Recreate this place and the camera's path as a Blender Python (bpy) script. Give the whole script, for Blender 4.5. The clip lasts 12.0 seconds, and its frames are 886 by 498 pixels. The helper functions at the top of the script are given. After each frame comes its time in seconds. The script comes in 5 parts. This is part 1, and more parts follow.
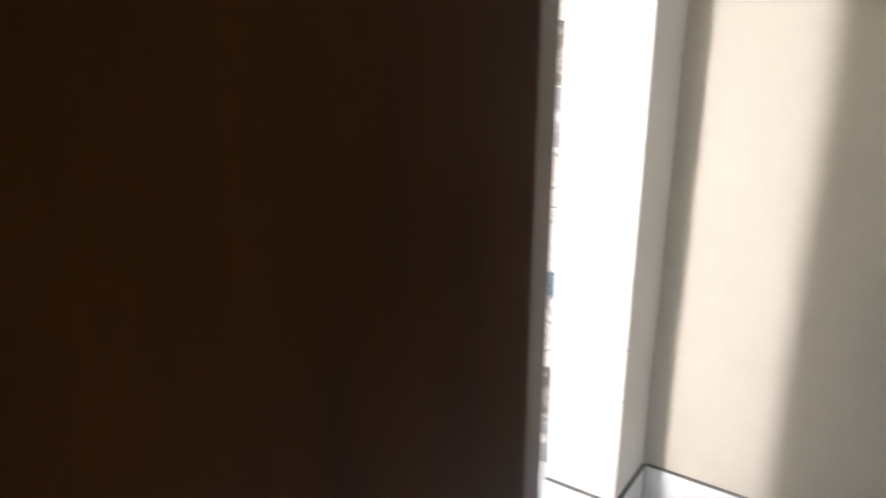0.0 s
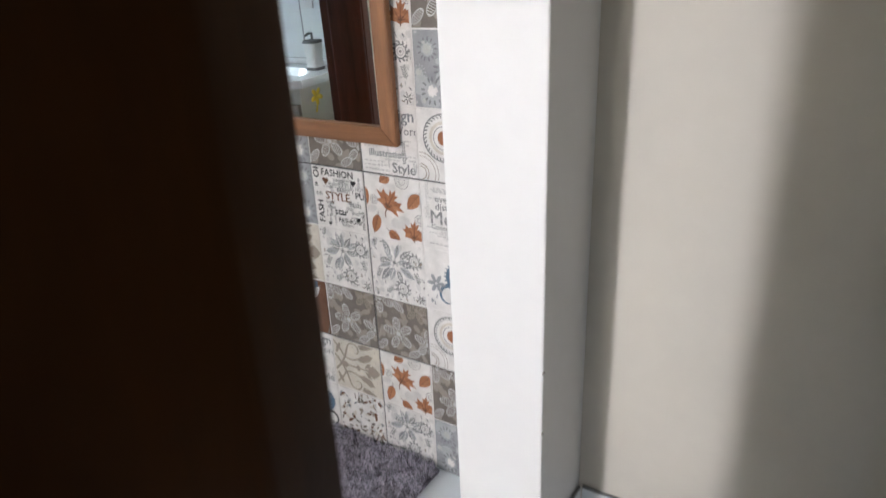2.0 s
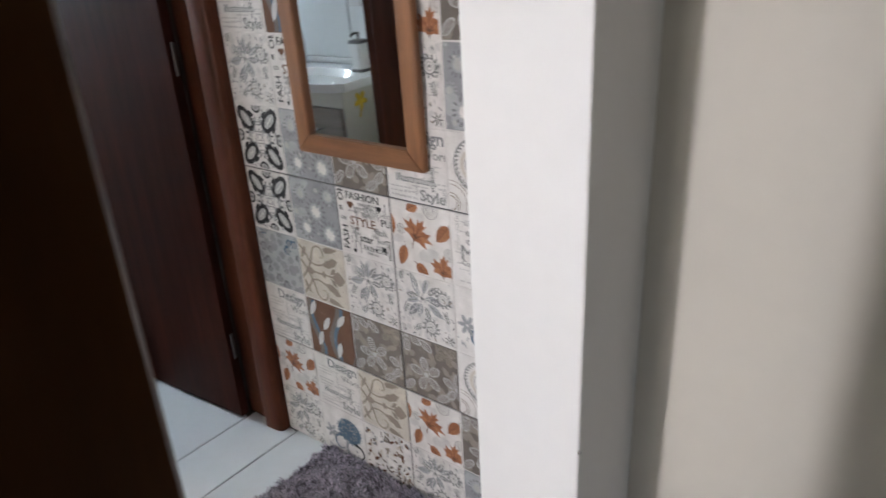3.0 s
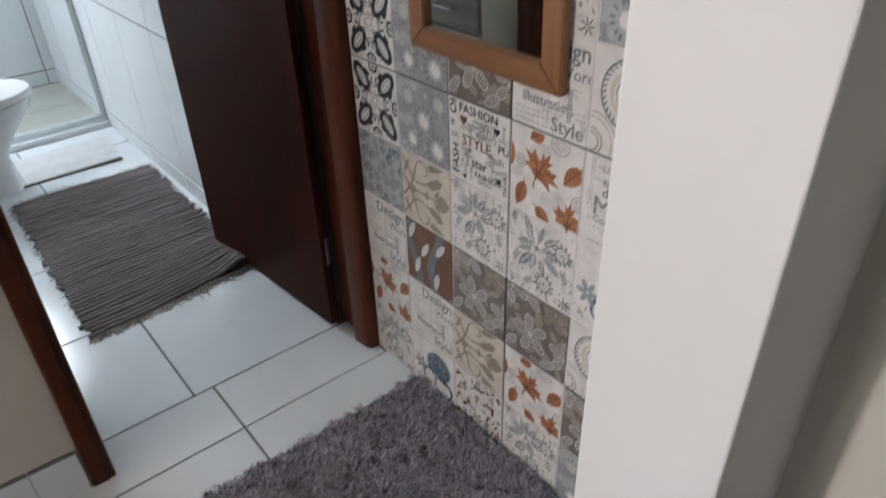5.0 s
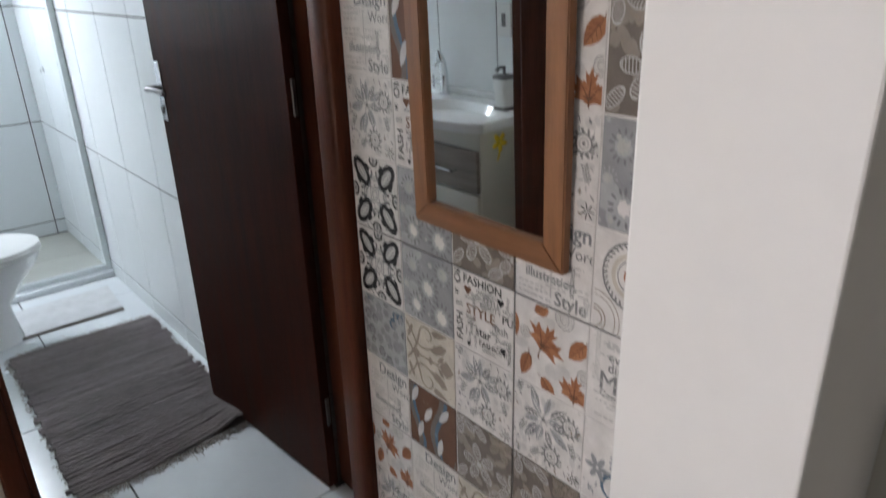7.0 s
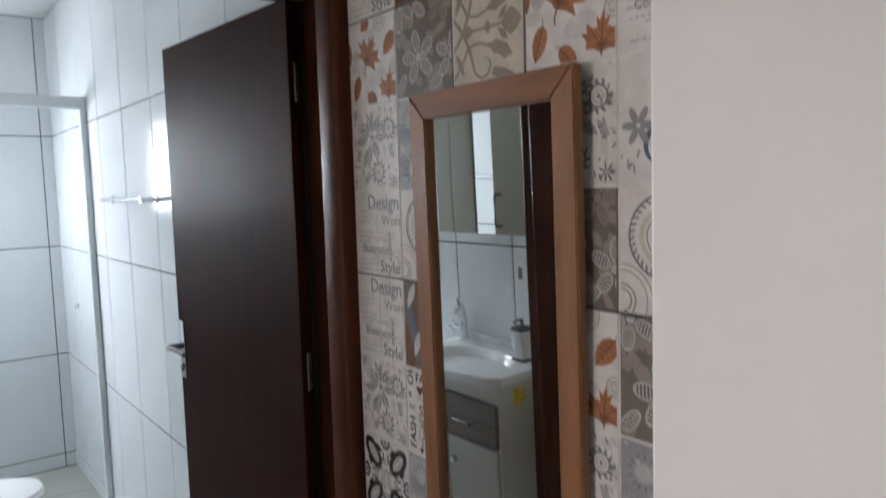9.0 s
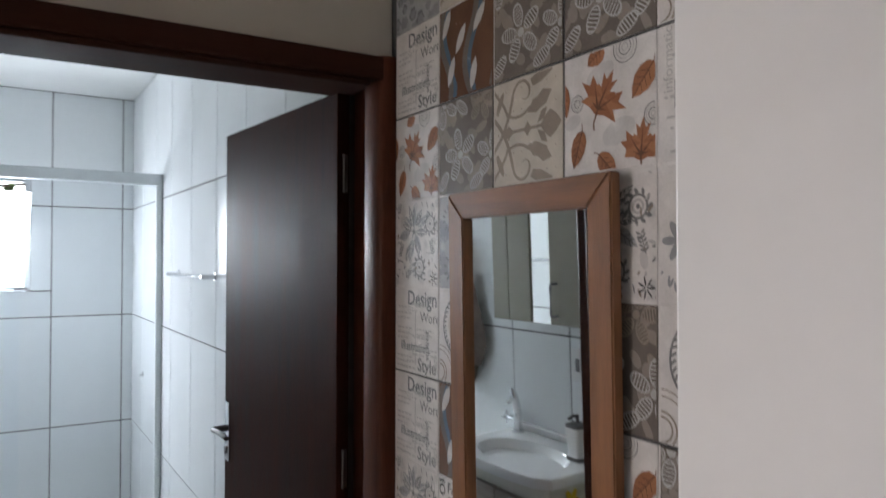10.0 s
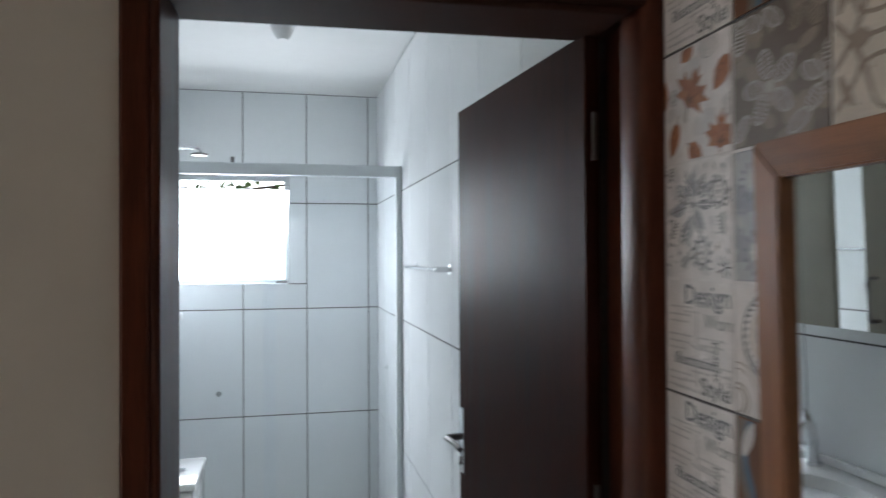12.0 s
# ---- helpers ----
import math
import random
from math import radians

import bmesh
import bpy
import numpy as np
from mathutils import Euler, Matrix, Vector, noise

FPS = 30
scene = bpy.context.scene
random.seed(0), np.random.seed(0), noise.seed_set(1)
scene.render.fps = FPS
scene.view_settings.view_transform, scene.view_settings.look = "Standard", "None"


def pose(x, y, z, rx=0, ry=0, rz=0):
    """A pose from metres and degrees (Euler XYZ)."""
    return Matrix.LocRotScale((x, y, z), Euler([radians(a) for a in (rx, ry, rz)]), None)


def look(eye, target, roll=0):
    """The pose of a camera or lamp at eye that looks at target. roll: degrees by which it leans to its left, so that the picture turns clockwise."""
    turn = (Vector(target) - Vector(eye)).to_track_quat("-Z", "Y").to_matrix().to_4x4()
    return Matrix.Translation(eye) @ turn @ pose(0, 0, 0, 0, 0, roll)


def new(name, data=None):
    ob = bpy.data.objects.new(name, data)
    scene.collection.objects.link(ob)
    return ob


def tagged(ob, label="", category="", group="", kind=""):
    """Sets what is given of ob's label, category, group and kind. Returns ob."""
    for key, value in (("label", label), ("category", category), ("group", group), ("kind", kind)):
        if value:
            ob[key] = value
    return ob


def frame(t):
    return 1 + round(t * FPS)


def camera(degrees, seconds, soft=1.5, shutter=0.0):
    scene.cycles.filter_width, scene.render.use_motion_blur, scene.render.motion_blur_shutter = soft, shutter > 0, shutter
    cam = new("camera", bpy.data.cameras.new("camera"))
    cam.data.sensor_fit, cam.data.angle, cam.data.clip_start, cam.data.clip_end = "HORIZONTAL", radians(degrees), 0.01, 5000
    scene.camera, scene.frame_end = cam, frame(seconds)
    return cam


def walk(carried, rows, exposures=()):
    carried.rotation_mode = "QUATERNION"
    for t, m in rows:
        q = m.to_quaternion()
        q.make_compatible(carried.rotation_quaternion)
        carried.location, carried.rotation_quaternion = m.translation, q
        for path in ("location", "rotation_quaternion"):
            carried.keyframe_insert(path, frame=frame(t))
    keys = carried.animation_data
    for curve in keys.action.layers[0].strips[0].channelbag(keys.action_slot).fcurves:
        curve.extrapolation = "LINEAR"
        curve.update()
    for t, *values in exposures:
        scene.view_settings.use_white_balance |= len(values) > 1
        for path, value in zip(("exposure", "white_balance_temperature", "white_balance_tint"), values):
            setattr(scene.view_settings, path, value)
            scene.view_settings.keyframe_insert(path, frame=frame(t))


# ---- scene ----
cam = camera(65.3, 12.0, shutter=0.8)
PATH = [
    (0, (-0.545, -0.201, 1.421), (1.019, 0.898, 0.832), -0.2),
    (0.3, (-0.451, -0.183, 1.463), (1.167, 0.784, 0.795), 0.6),
    (0.5, (-0.379, -0.161, 1.495), (1.253, 0.714, 0.738), 1.0),
    (0.7, (-0.32, -0.146, 1.489), (1.299, 0.713, 0.688), 1.4),
    (1, (-0.265, -0.159, 1.423), (1.354, 0.735, 0.66), 1.8),
    (1.5, (-0.19, -0.152, 1.385), (1.405, 0.784, 0.624), -1.6),
    (2, (-0.016, -0.136, 1.43), (1.528, 0.867, 0.649), -2.7),
    (2.5, (0.126, -0.104, 1.442), (1.628, 0.957, 0.655), -3.7),
    (2.7, (0.162, -0.1, 1.446), (1.641, 0.992, 0.657), -3.7),
    (4.3, (0.503, 0.123, 1.465), (1.623, 1.515, 0.566), -2.0),
    (4.5, (0.51, 0.128, 1.459), (1.623, 1.482, 0.496), -2.0),
    (5, (0.499, 0.137, 1.419), (1.543, 1.446, 0.325), -1.8),
    (5.5, (0.495, 0.14, 1.407), (1.504, 1.448, 0.28), -2.5),
    (6, (0.502, 0.156, 1.416), (1.536, 1.493, 0.347), -2.6),
    (6.5, (0.5, 0.157, 1.458), (1.645, 1.545, 0.584), -1.4),
    (7, (0.5, 0.163, 1.49), (1.674, 1.596, 0.737), -1.7),
    (7.5, (0.511, 0.171, 1.526), (1.716, 1.655, 0.94), -1.1),
    (7.7, (0.512, 0.172, 1.544), (1.733, 1.669, 1.023), -1.2),
    (9.3, (0.572, 0.195, 1.669), (1.771, 1.793, 1.565), -1.3),
    (9.5, (0.585, 0.192, 1.682), (1.753, 1.815, 1.624), -1.2),
    (10, (0.639, 0.199, 1.7), (1.7, 1.893, 1.731), 0.1),
    (10.5, (0.698, 0.206, 1.714), (1.671, 1.95, 1.814), -0.1),
    (11, (0.737, 0.235, 1.712), (1.539, 2.066, 1.774), -0.7),
    (11.5, (0.759, 0.362, 1.693), (1.336, 2.277, 1.719), -0.2),
    (12, (0.755, 0.507, 1.682), (1.183, 2.461, 1.701), -0.3),
]
walk(cam, [(t, look(eye, target, roll)) for t, eye, target, roll in PATH],
     exposures=[(0, 1.7, 6650, 10), (0.5, 1.5, 6350, 8), (1.5, 1.05, 6200, 8), (2.5, 0.74, 6220, 10), (4.3, 0.42, 6400, 11), (5.5, 0.25, 6500, 12), (7.5, 0.13, 6500, 12), (9.3, -0.1, 6500, 14), (10.5, -0.2, 6500, 13), (12, -0.38, 6500, 12)])

# ---- light ----
world = bpy.data.worlds.new("sky")
world.use_nodes = True
scene.world = world
wn = world.node_tree.nodes
sky = wn.new("ShaderNodeTexSky")
sky.sky_type = "NISHITA"
sky.sun_disc = False
sky.sun_elevation = radians(38)
sky.sun_rotation = radians(200)
world.node_tree.links.new(sky.outputs[0], wn["Background"].inputs[0])
wn["Background"].inputs[1].default_value = 0.12


def area_lamp(name, m, sx, sy, watts, colour):
    lamp = bpy.data.lights.new(name, "AREA")
    lamp.shape = "RECTANGLE"
    lamp.size, lamp.size_y, lamp.energy, lamp.color = sx, sy, watts, colour
    ob = new(name, lamp)
    ob.matrix_world = m
    return ob


# daylight that comes in by the bathroom window and the unseen side doorway at the corridor's end
area_lamp("bathroom_window_light", look((0.42, 4.93, 1.82), (0.6, 2.0, 0.2)), 0.62, 0.60, 26, (0.83, 0.92, 1.0))
area_lamp("side_room_light", look((-3.7, 1.74, 1.1), (-3.7, 0.7, 1.1)), 0.85, 1.9, 112, (1.0, 0.963, 1.0))
# added narrow beam with no window of its own, brightens the pier
beam = area_lamp("side_window_light", look((-3.7, 1.70, 1.15), (1.2, 0.22, 0.85)), 0.28, 1.5, 3, (1.0, 0.963, 1.0))
beam.data.spread = radians(40)
# weak fill added on the bedroom side, no source known there
area_lamp("bedroom_window_light", look((-2.15, -1.5, 1.45), (1.0, 0.3, 1.0)), 1.0, 1.1, 4, (1.0, 0.95, 0.93))


# ---- materials ----
def mat(name, colour, rough=0.6, metal=0.0, vary=0.12, scale=6.0, bump=0.0, bscale=80.0, stretch=(1, 1, 1), coat=0.0, island=0.0, objvar=0.0, spec=0.5, rvar=0.15):
    m = bpy.data.materials.new(name)
    m.use_nodes = True
    nt = m.node_tree
    n, l = nt.nodes, nt.links
    b = n["Principled BSDF"]
    b.inputs["Roughness"].default_value = rough
    b.inputs["Metallic"].default_value = metal
    b.inputs["Coat Weight"].default_value = coat
    b.inputs["Coat Roughness"].default_value = 0.12
    b.inputs["Specular IOR Level"].default_value = spec
    tc = n.new("ShaderNodeTexCoord")
    mp = n.new("ShaderNodeMapping")
    mp.inputs["Scale"].default_value = stretch
    l.new(tc.outputs["Object"], mp.inputs[0])
    n1 = n.new("ShaderNodeTexNoise")
    n1.inputs["Scale"].default_value = scale
    n1.inputs["Detail"].default_value = 5
    l.new(mp.outputs[0], n1.inputs["Vector"])
    n2 = n.new("ShaderNodeTexNoise")
    n2.inputs["Scale"].default_value = scale * 11
    n2.inputs["Detail"].default_value = 3
    l.new(mp.outputs[0], n2.inputs["Vector"])
    mix = n.new("ShaderNodeMath")
    mix.operation = "MULTIPLY_ADD"
    mix.inputs[1].default_value = 0.4
    l.new(n2.outputs[0], mix.inputs[0])
    l.new(n1.outputs[0], mix.inputs[2])
    ramp = n.new("ShaderNodeMapRange")
    ramp.inputs[1].default_value, ramp.inputs[2].default_value = 0.35, 1.05
    ramp.inputs[3].default_value, ramp.inputs[4].default_value = 1 - vary, 1 + vary
    l.new(mix.outputs[0], ramp.inputs[0])
    fac = ramp.outputs[0]
    for amount, kind, out in ((island, "ShaderNodeNewGeometry", "Random Per Island"), (objvar, "ShaderNodeObjectInfo", "Random")):
        if amount:
            g = n.new(kind)
            r2 = n.new("ShaderNodeMapRange")
            r2.inputs[3].default_value, r2.inputs[4].default_value = 1 - amount, 1 + amount
            l.new(g.outputs[out], r2.inputs[0])
            mu = n.new("ShaderNodeMath")
            mu.operation = "MULTIPLY"
            l.new(fac, mu.inputs[0])
            l.new(r2.outputs[0], mu.inputs[1])
            fac = mu.outputs[0]
    vm = n.new("ShaderNodeVectorMath")
    vm.operation = "SCALE"
    vm.inputs[0].default_value = colour
    l.new(fac, vm.inputs["Scale"])
    l.new(vm.outputs[0], b.inputs["Base Color"])
    rr = n.new("ShaderNodeMapRange")
    rr.inputs[3].default_value, rr.inputs[4].default_value = rough * (1 - rvar), min(1, rough * (1 + rvar))
    l.new(n1.outputs[0], rr.inputs[0])
    l.new(rr.outputs[0], b.inputs["Roughness"])
    if bump:
        n3 = n.new("ShaderNodeTexNoise")
        n3.inputs["Scale"].default_value = bscale
        n3.inputs["Detail"].default_value = 4
        l.new(mp.outputs[0], n3.inputs["Vector"])
        bp = n.new("ShaderNodeBump")
        bp.inputs["Strength"].default_value = bump
        bp.inputs["Distance"].default_value = 0.004
        l.new(n3.outputs[0], bp.inputs["Height"])
        l.new(bp.outputs[0], b.inputs["Normal"])
    return m


def glass_mat(name, tint, rough=0.0):
    m = bpy.data.materials.new(name)
    m.use_nodes = True
    b = m.node_tree.nodes["Principled BSDF"]
    b.inputs["Base Color"].default_value = (*tint, 1)
    b.inputs["Transmission Weight"].default_value = 1
    b.inputs["Roughness"].default_value = rough
    b.inputs["IOR"].default_value = 1.2
    return m


def glow_mat(name, colour, strength):
    m = bpy.data.materials.new(name)
    m.use_nodes = True
    nt = m.node_tree
    b = nt.nodes["Principled BSDF"]
    tc = nt.nodes.new("ShaderNodeTexCoord")
    nz = nt.nodes.new("ShaderNodeTexNoise")
    nz.inputs["Scale"].default_value = 1.3
    nt.links.new(tc.outputs["Object"], nz.inputs["Vector"])
    rg = nt.nodes.new("ShaderNodeMapRange")
    rg.inputs[3].default_value, rg.inputs[4].default_value = strength * 0.8, strength * 1.2
    nt.links.new(nz.outputs[0], rg.inputs[0])
    nt.links.new(rg.outputs[0], b.inputs["Emission Strength"])
    b.inputs["Emission Color"].default_value = (*colour, 1)
    b.inputs["Base Color"].default_value = (*colour, 1)
    return m


M_BEIGE = mat("beige_paint", (0.58, 0.542, 0.472), 0.6, vary=0.06, scale=1.6, bump=0.05, bscale=120)
M_WHITE = mat("white_paint", (0.775, 0.768, 0.757), 0.5, vary=0.04, scale=2.0, bump=0.05, bscale=110)
M_CHIP = mat("bare_plaster", (0.16, 0.14, 0.12), 0.9, vary=0.4, scale=60)
M_CEIL = mat("ceiling_paint", (0.82, 0.82, 0.81), 0.7, vary=0.04, scale=1.5, bump=0.08, bscale=120)
M_GROUT = mat("dark_grout", (0.075, 0.075, 0.077), 0.85, vary=0.3, scale=9, bump=0.2, bscale=200)
M_SGROUT = mat("grey_joint", (0.17, 0.17, 0.17), 0.85, vary=0.3, scale=9)
M_LGROUT = mat("pale_grout", (0.66, 0.65, 0.62), 0.8, vary=0.1, scale=9)
M_FTILE = mat("floor_tile_glaze", (0.74, 0.77, 0.79), 0.16, vary=0.05, scale=3.0, bump=0.03, bscale=30, objvar=0.025)
M_WTILE = mat("white_wall_tile_glaze", (0.82, 0.845, 0.852), 0.08, vary=0.035, scale=2.5, bump=0.02, bscale=9, objvar=0.02, spec=0.07)
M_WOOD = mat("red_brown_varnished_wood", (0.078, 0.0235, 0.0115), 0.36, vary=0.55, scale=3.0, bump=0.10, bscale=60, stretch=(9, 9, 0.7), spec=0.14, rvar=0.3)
# grain across; the frame head's shade is put into this darker colour
M_WOODH = mat("red_brown_wood_across_shaded", (0.042, 0.0145, 0.0085), 0.7, vary=0.45, scale=3.0, bump=0.10, bscale=60, stretch=(0.7, 9, 9), spec=0.12)
M_LEAF = mat("dark_stained_door_wood", (0.043, 0.0130, 0.0085), 0.46, vary=0.6, scale=3.0, bump=0.14, bscale=50, stretch=(8, 8, 0.5), spec=0.036, rvar=0.45)
M_DDOOR = mat("dark_brown_laminate", (0.042, 0.0142, 0.0027), 0.32, vary=0.45, scale=2.5, bump=0.06, bscale=70, stretch=(7, 7, 0.6), spec=0.12, rvar=0.3)
M_FRAME = mat("honey_brown_wood", (0.215, 0.088, 0.031), 0.45, vary=0.35, scale=4.0, bump=0.15, bscale=60, stretch=(12, 12, 1.0))
M_FRAMEH = mat("honey_brown_wood_across", (0.19, 0.078, 0.028), 0.45, vary=0.35, scale=4.0, bump=0.15, bscale=60, stretch=(12, 1.0, 12))
M_CHROME = mat("chrome", (0.75, 0.76, 0.78), 0.14, metal=1.0, vary=0.05)
M_STEEL = mat("dark_satin_steel", (0.20, 0.19, 0.19), 0.35, metal=1.0, vary=0.2)
M_ALU = mat("white_aluminium", (0.68, 0.72, 0.73), 0.35, metal=0.0, vary=0.05)
M_CERAMIC = mat("white_sanitary_ceramic", (0.84, 0.85, 0.85), 0.09, vary=0.02, coat=0.4)
M_PLASTIC = mat("white_plastic", (0.80, 0.80, 0.79), 0.35, vary=0.03)
M_BLACK = mat("black_metal", (0.018, 0.017, 0.016), 0.45, metal=0.3, vary=0.3, scale=20, bump=0.1)
M_CABW = mat("off_white_laminate", (0.66, 0.65, 0.58), 0.38, vary=0.05, scale=3)
M_CABG = mat("grey_brown_woodgrain_laminate", (0.26, 0.222, 0.187), 0.45, vary=0.3, scale=4, stretch=(1, 1, 12))
M_OLIVE = mat("beige_cabinet_laminate", (0.34, 0.32, 0.25), 0.4, vary=0.06, scale=3)
M_YELLOW = mat("yellow_plastic", (0.75, 0.55, 0.03), 0.5, vary=0.2, scale=20)
M_TOWEL = mat("brown_towel_cloth", (0.16, 0.125, 0.105), 0.95, vary=0.3, scale=25, bump=0.6, bscale=300)
M_SHAG = mat("mauve_grey_shag", (0.37, 0.335, 0.39), 0.75, vary=0.3, scale=14, island=0.85)
M_SHAGB = mat("mauve_grey_rug_backing", (0.12, 0.10, 0.12), 0.95, vary=0.3, scale=30, bump=0.5, bscale=250)
M_RUG = mat("grey_brown_woven_cotton", (0.26, 0.225, 0.228), 0.95, vary=0.34, scale=3.2, bump=0.6, bscale=260, island=0.10)
M_RUGB = mat("dark_rug_weft", (0.075, 0.062, 0.063), 0.95, vary=0.3, scale=20)
M_FRINGE = mat("pale_cotton_fringe", (0.42, 0.38, 0.35), 0.95, vary=0.2, scale=20)
M_MAT = mat("pale_grey_bath_mat", (0.58, 0.585, 0.59), 0.95, vary=0.14, scale=12, bump=0.6, bscale=200)
M_PLUG = mat("grey_plastic", (0.38, 0.40, 0.40), 0.4, vary=0.1)
M_GLASS = glass_mat("clear_glass", (0.97, 0.985, 1.0))
M_MIRROR = mat("mirror_silver", (0.94, 0.955, 0.945), 0.015, metal=1.0, vary=0.01)
M_OUT = glow_mat("bright_overcast_outside", (0.96, 1.0, 1.0), 9.0)
M_GREEN = mat("green_leaf", (0.10, 0.16, 0.045), 0.5, vary=0.4, scale=8, island=0.4)
M_BARK = mat("brown_bark", (0.12, 0.08, 0.05), 0.9, vary=0.4, scale=20)


# ---- building helpers ----
def box(bm, x0, x1, y0, y1, z0, z1, bevel=0.0, mi=0):
    r = bmesh.ops.create_cube(bm, size=1.0, matrix=Matrix.Translation(((x0 + x1) / 2, (y0 + y1) / 2, (z0 + z1) / 2)) @ Matrix.Diagonal((x1 - x0, y1 - y0, z1 - z0, 1)))
    vs = r["verts"]
    for f in {f for v in vs for f in v.link_faces}:
        f.material_index = mi
    if bevel:
        bmesh.ops.bevel(bm, geom=list({e for v in vs for e in v.link_edges}), offset=bevel, segments=2, affect="EDGES", profile=0.5)
    return bm


def cyl(bm, a, b, r, r2=None, n=14, caps=True):
    a, b = Vector(a), Vector(b)
    d = b - a
    m = Matrix.Translation((a + b) / 2) @ d.to_track_quat("Z", "Y").to_matrix().to_4x4()
    bmesh.ops.create_cone(bm, cap_ends=caps, segments=n, radius1=r, radius2=r if r2 is None else r2, depth=d.length, matrix=m)
    return bm


def tube(bm, pts, r, n=10):
    """A round tube along a line of points."""
    pts = [Vector(p) for p in pts]
    rings = []
    for i, p in enumerate(pts):
        d = (pts[min(i + 1, len(pts) - 1)] - pts[max(i - 1, 0)]).normalized()
        q = d.to_track_quat("Z", "Y")
        rings.append([bm.verts.new(p + q @ Vector((r * math.cos(2 * math.pi * k / n), r * math.sin(2 * math.pi * k / n), 0))) for k in range(n)])
    for a, b in zip(rings, rings[1:]):
        for k in range(n):
            bm.faces.new((a[k], a[(k + 1) % n], b[(k + 1) % n], b[k]))
    bm.faces.new(rings[0][::-1])
    bm.faces.new(rings[-1])
    return bm


def loft(bm, rings, cap0=True, cap1=True):
    """Skin over closed rings of points with the same count."""
    vs = [[bm.verts.new(p) for p in ring] for ring in rings]
    n = len(vs[0])
    for a, b in zip(vs, vs[1:]):
        for k in range(n):
            bm.faces.new((a[k], a[(k + 1) % n], b[(k + 1) % n], b[k]))
    if cap0:
        bm.faces.new(vs[0][::-1])
    if cap1:
        bm.faces.new(vs[-1])
    return bm


def oval(cx, cy, z, a, b, n=28, power=2.0):
    out = []
    for k in range(n):
        t = 2 * math.pi * k / n
        c, s = math.cos(t), math.sin(t)
        out.append((cx + a * math.copysign(abs(c) ** (2 / power), c), cy + b * math.copysign(abs(s) ** (2 / power), s), z))
    return out


def mesh(name, bm, materials, smooth=False):
    bmesh.ops.recalc_face_normals(bm, faces=bm.faces)
    me = bpy.data.meshes.new(name)
    bm.to_mesh(me)
    bm.free()
    for m in materials if isinstance(materials, (list, tuple)) else [materials]:
        me.materials.append(m)
    if smooth:
        me.shade_smooth()
        me.set_sharp_from_angle(angle=radians(40))
    return me


def part(name, bm, material, parent, label="", smooth=False):
    ob = new(name, mesh(name, bm, material, smooth))
    ob.parent = parent
    if label:
        tagged(ob, label)
    return ob


def thing(name, label, category, m=None, group="", kind=""):
    ob = new(name)
    ob.empty_display_size = 0.1
    if m is not None:
        ob.matrix_world = m
    return tagged(ob, label, category, group, kind)


def solid(name, bm, material, label, category="", kind="", smooth=False, group=""):
    return tagged(new(name, mesh(name, bm, material, smooth)), label, category, group, kind)


def B(*a, **k):
    return box(bmesh.new(), *a, **k)


# ---- large structure ----
CEIL = 2.70
XW = 1.36      # patterned wall
P = 0.1825     # printed square
Y0 = 1.0       # joint between the two columns of patchwork tiles


def setting(name, bm, material, label):
    return solid(name, bm, material, label, kind="structure")


bm = B(1.3632, 1.52, 0.59, 1.735, -0.05, CEIL)
wall_pattern = setting("wall_east", bm, M_GROUT, "corridor wall covered in patchwork printed ceramic tiles")
bm = B(1.37, 1.52, -2.6, 0.370, -0.05, CEIL)
setting("wall_bedroom_east", bm, M_BEIGE, "beige painted plaster bedroom wall")
bm = B(1.125, 1.52, 0.370, 0.59, -0.05, CEIL, bevel=0.004)
LEAN = 0.006  # the pier is out of plumb by this much per metre
for v in bm.verts:
    v.co.y += (LEAN if v.co.y > 0.48 else -0.004) * (v.co.z - 0.3)
pier = setting("wall_pier", bm, M_WHITE, "white painted plaster pier beside the doorway")
for cz, sz in ((0.455, 0.010), (0.612, 0.013)):
    bm = bmesh.new()
    bmesh.ops.create_icosphere(bm, subdivisions=2, radius=1, matrix=pose(1.1266, 0.3704 - 0.004 * (cz - 0.3), cz, 20, 0, 30) @ Matrix.Diagonal((0.0022, 0.0022, sz * 0.5, 1)))
    for v in bm.verts:
        v.co += Vector((noise.noise(v.co * 300), noise.noise(v.co * 310), noise.noise(v.co * 290))) * 0.0012
    part("paint_chip", bm, M_CHIP, pier, "small dark chip in the paint")
bm = B(-4.4, -0.95, 0.357, 0.59, -0.05, CEIL)
box(bm, -0.95, 1.125, 0.357, 0.59, 2.25, CEIL)
setting("wall_partition", bm, M_BEIGE, "beige plaster partition and beam over the wide opening")
bm = B(-3.25, 0.511, 1.565, 1.735, -0.05, CEIL)
box(bm, -4.4, -3.25, 1.565, 1.735, 2.1, CEIL)
box(bm, -4.4, -4.15, 1.565, 1.735, -0.05, 2.1)
box(bm, 0.511, 1.358, 1.565, 1.735, 2.148, CEIL)
wall_n = setting("wall_north", bm, M_BEIGE, "beige painted plaster wall with the bathroom door and another doorway")
SKEW = Matrix.Translation((1.36, 1.546, 0)) @ pose(0, 0, 0, 0, 0, -1.8) @ Matrix.Translation((-1.36, -1.546, 0))  # this wall is not quite square to the others
wall_n.matrix_world = SKEW
bm = B(-4.52, -4.4, 0.357, 1.95, -0.05, CEIL)
setting("wall_west", bm, M_BEIGE, "beige painted end wall of the corridor")
# unseen wall, opening added to hold the bedroom fill
bm = B(-2.3, -2.2, -2.6, 0.357, -0.05, 0.95)
box(bm, -2.3, -2.2, -2.6, 0.357, 2.1, CEIL)
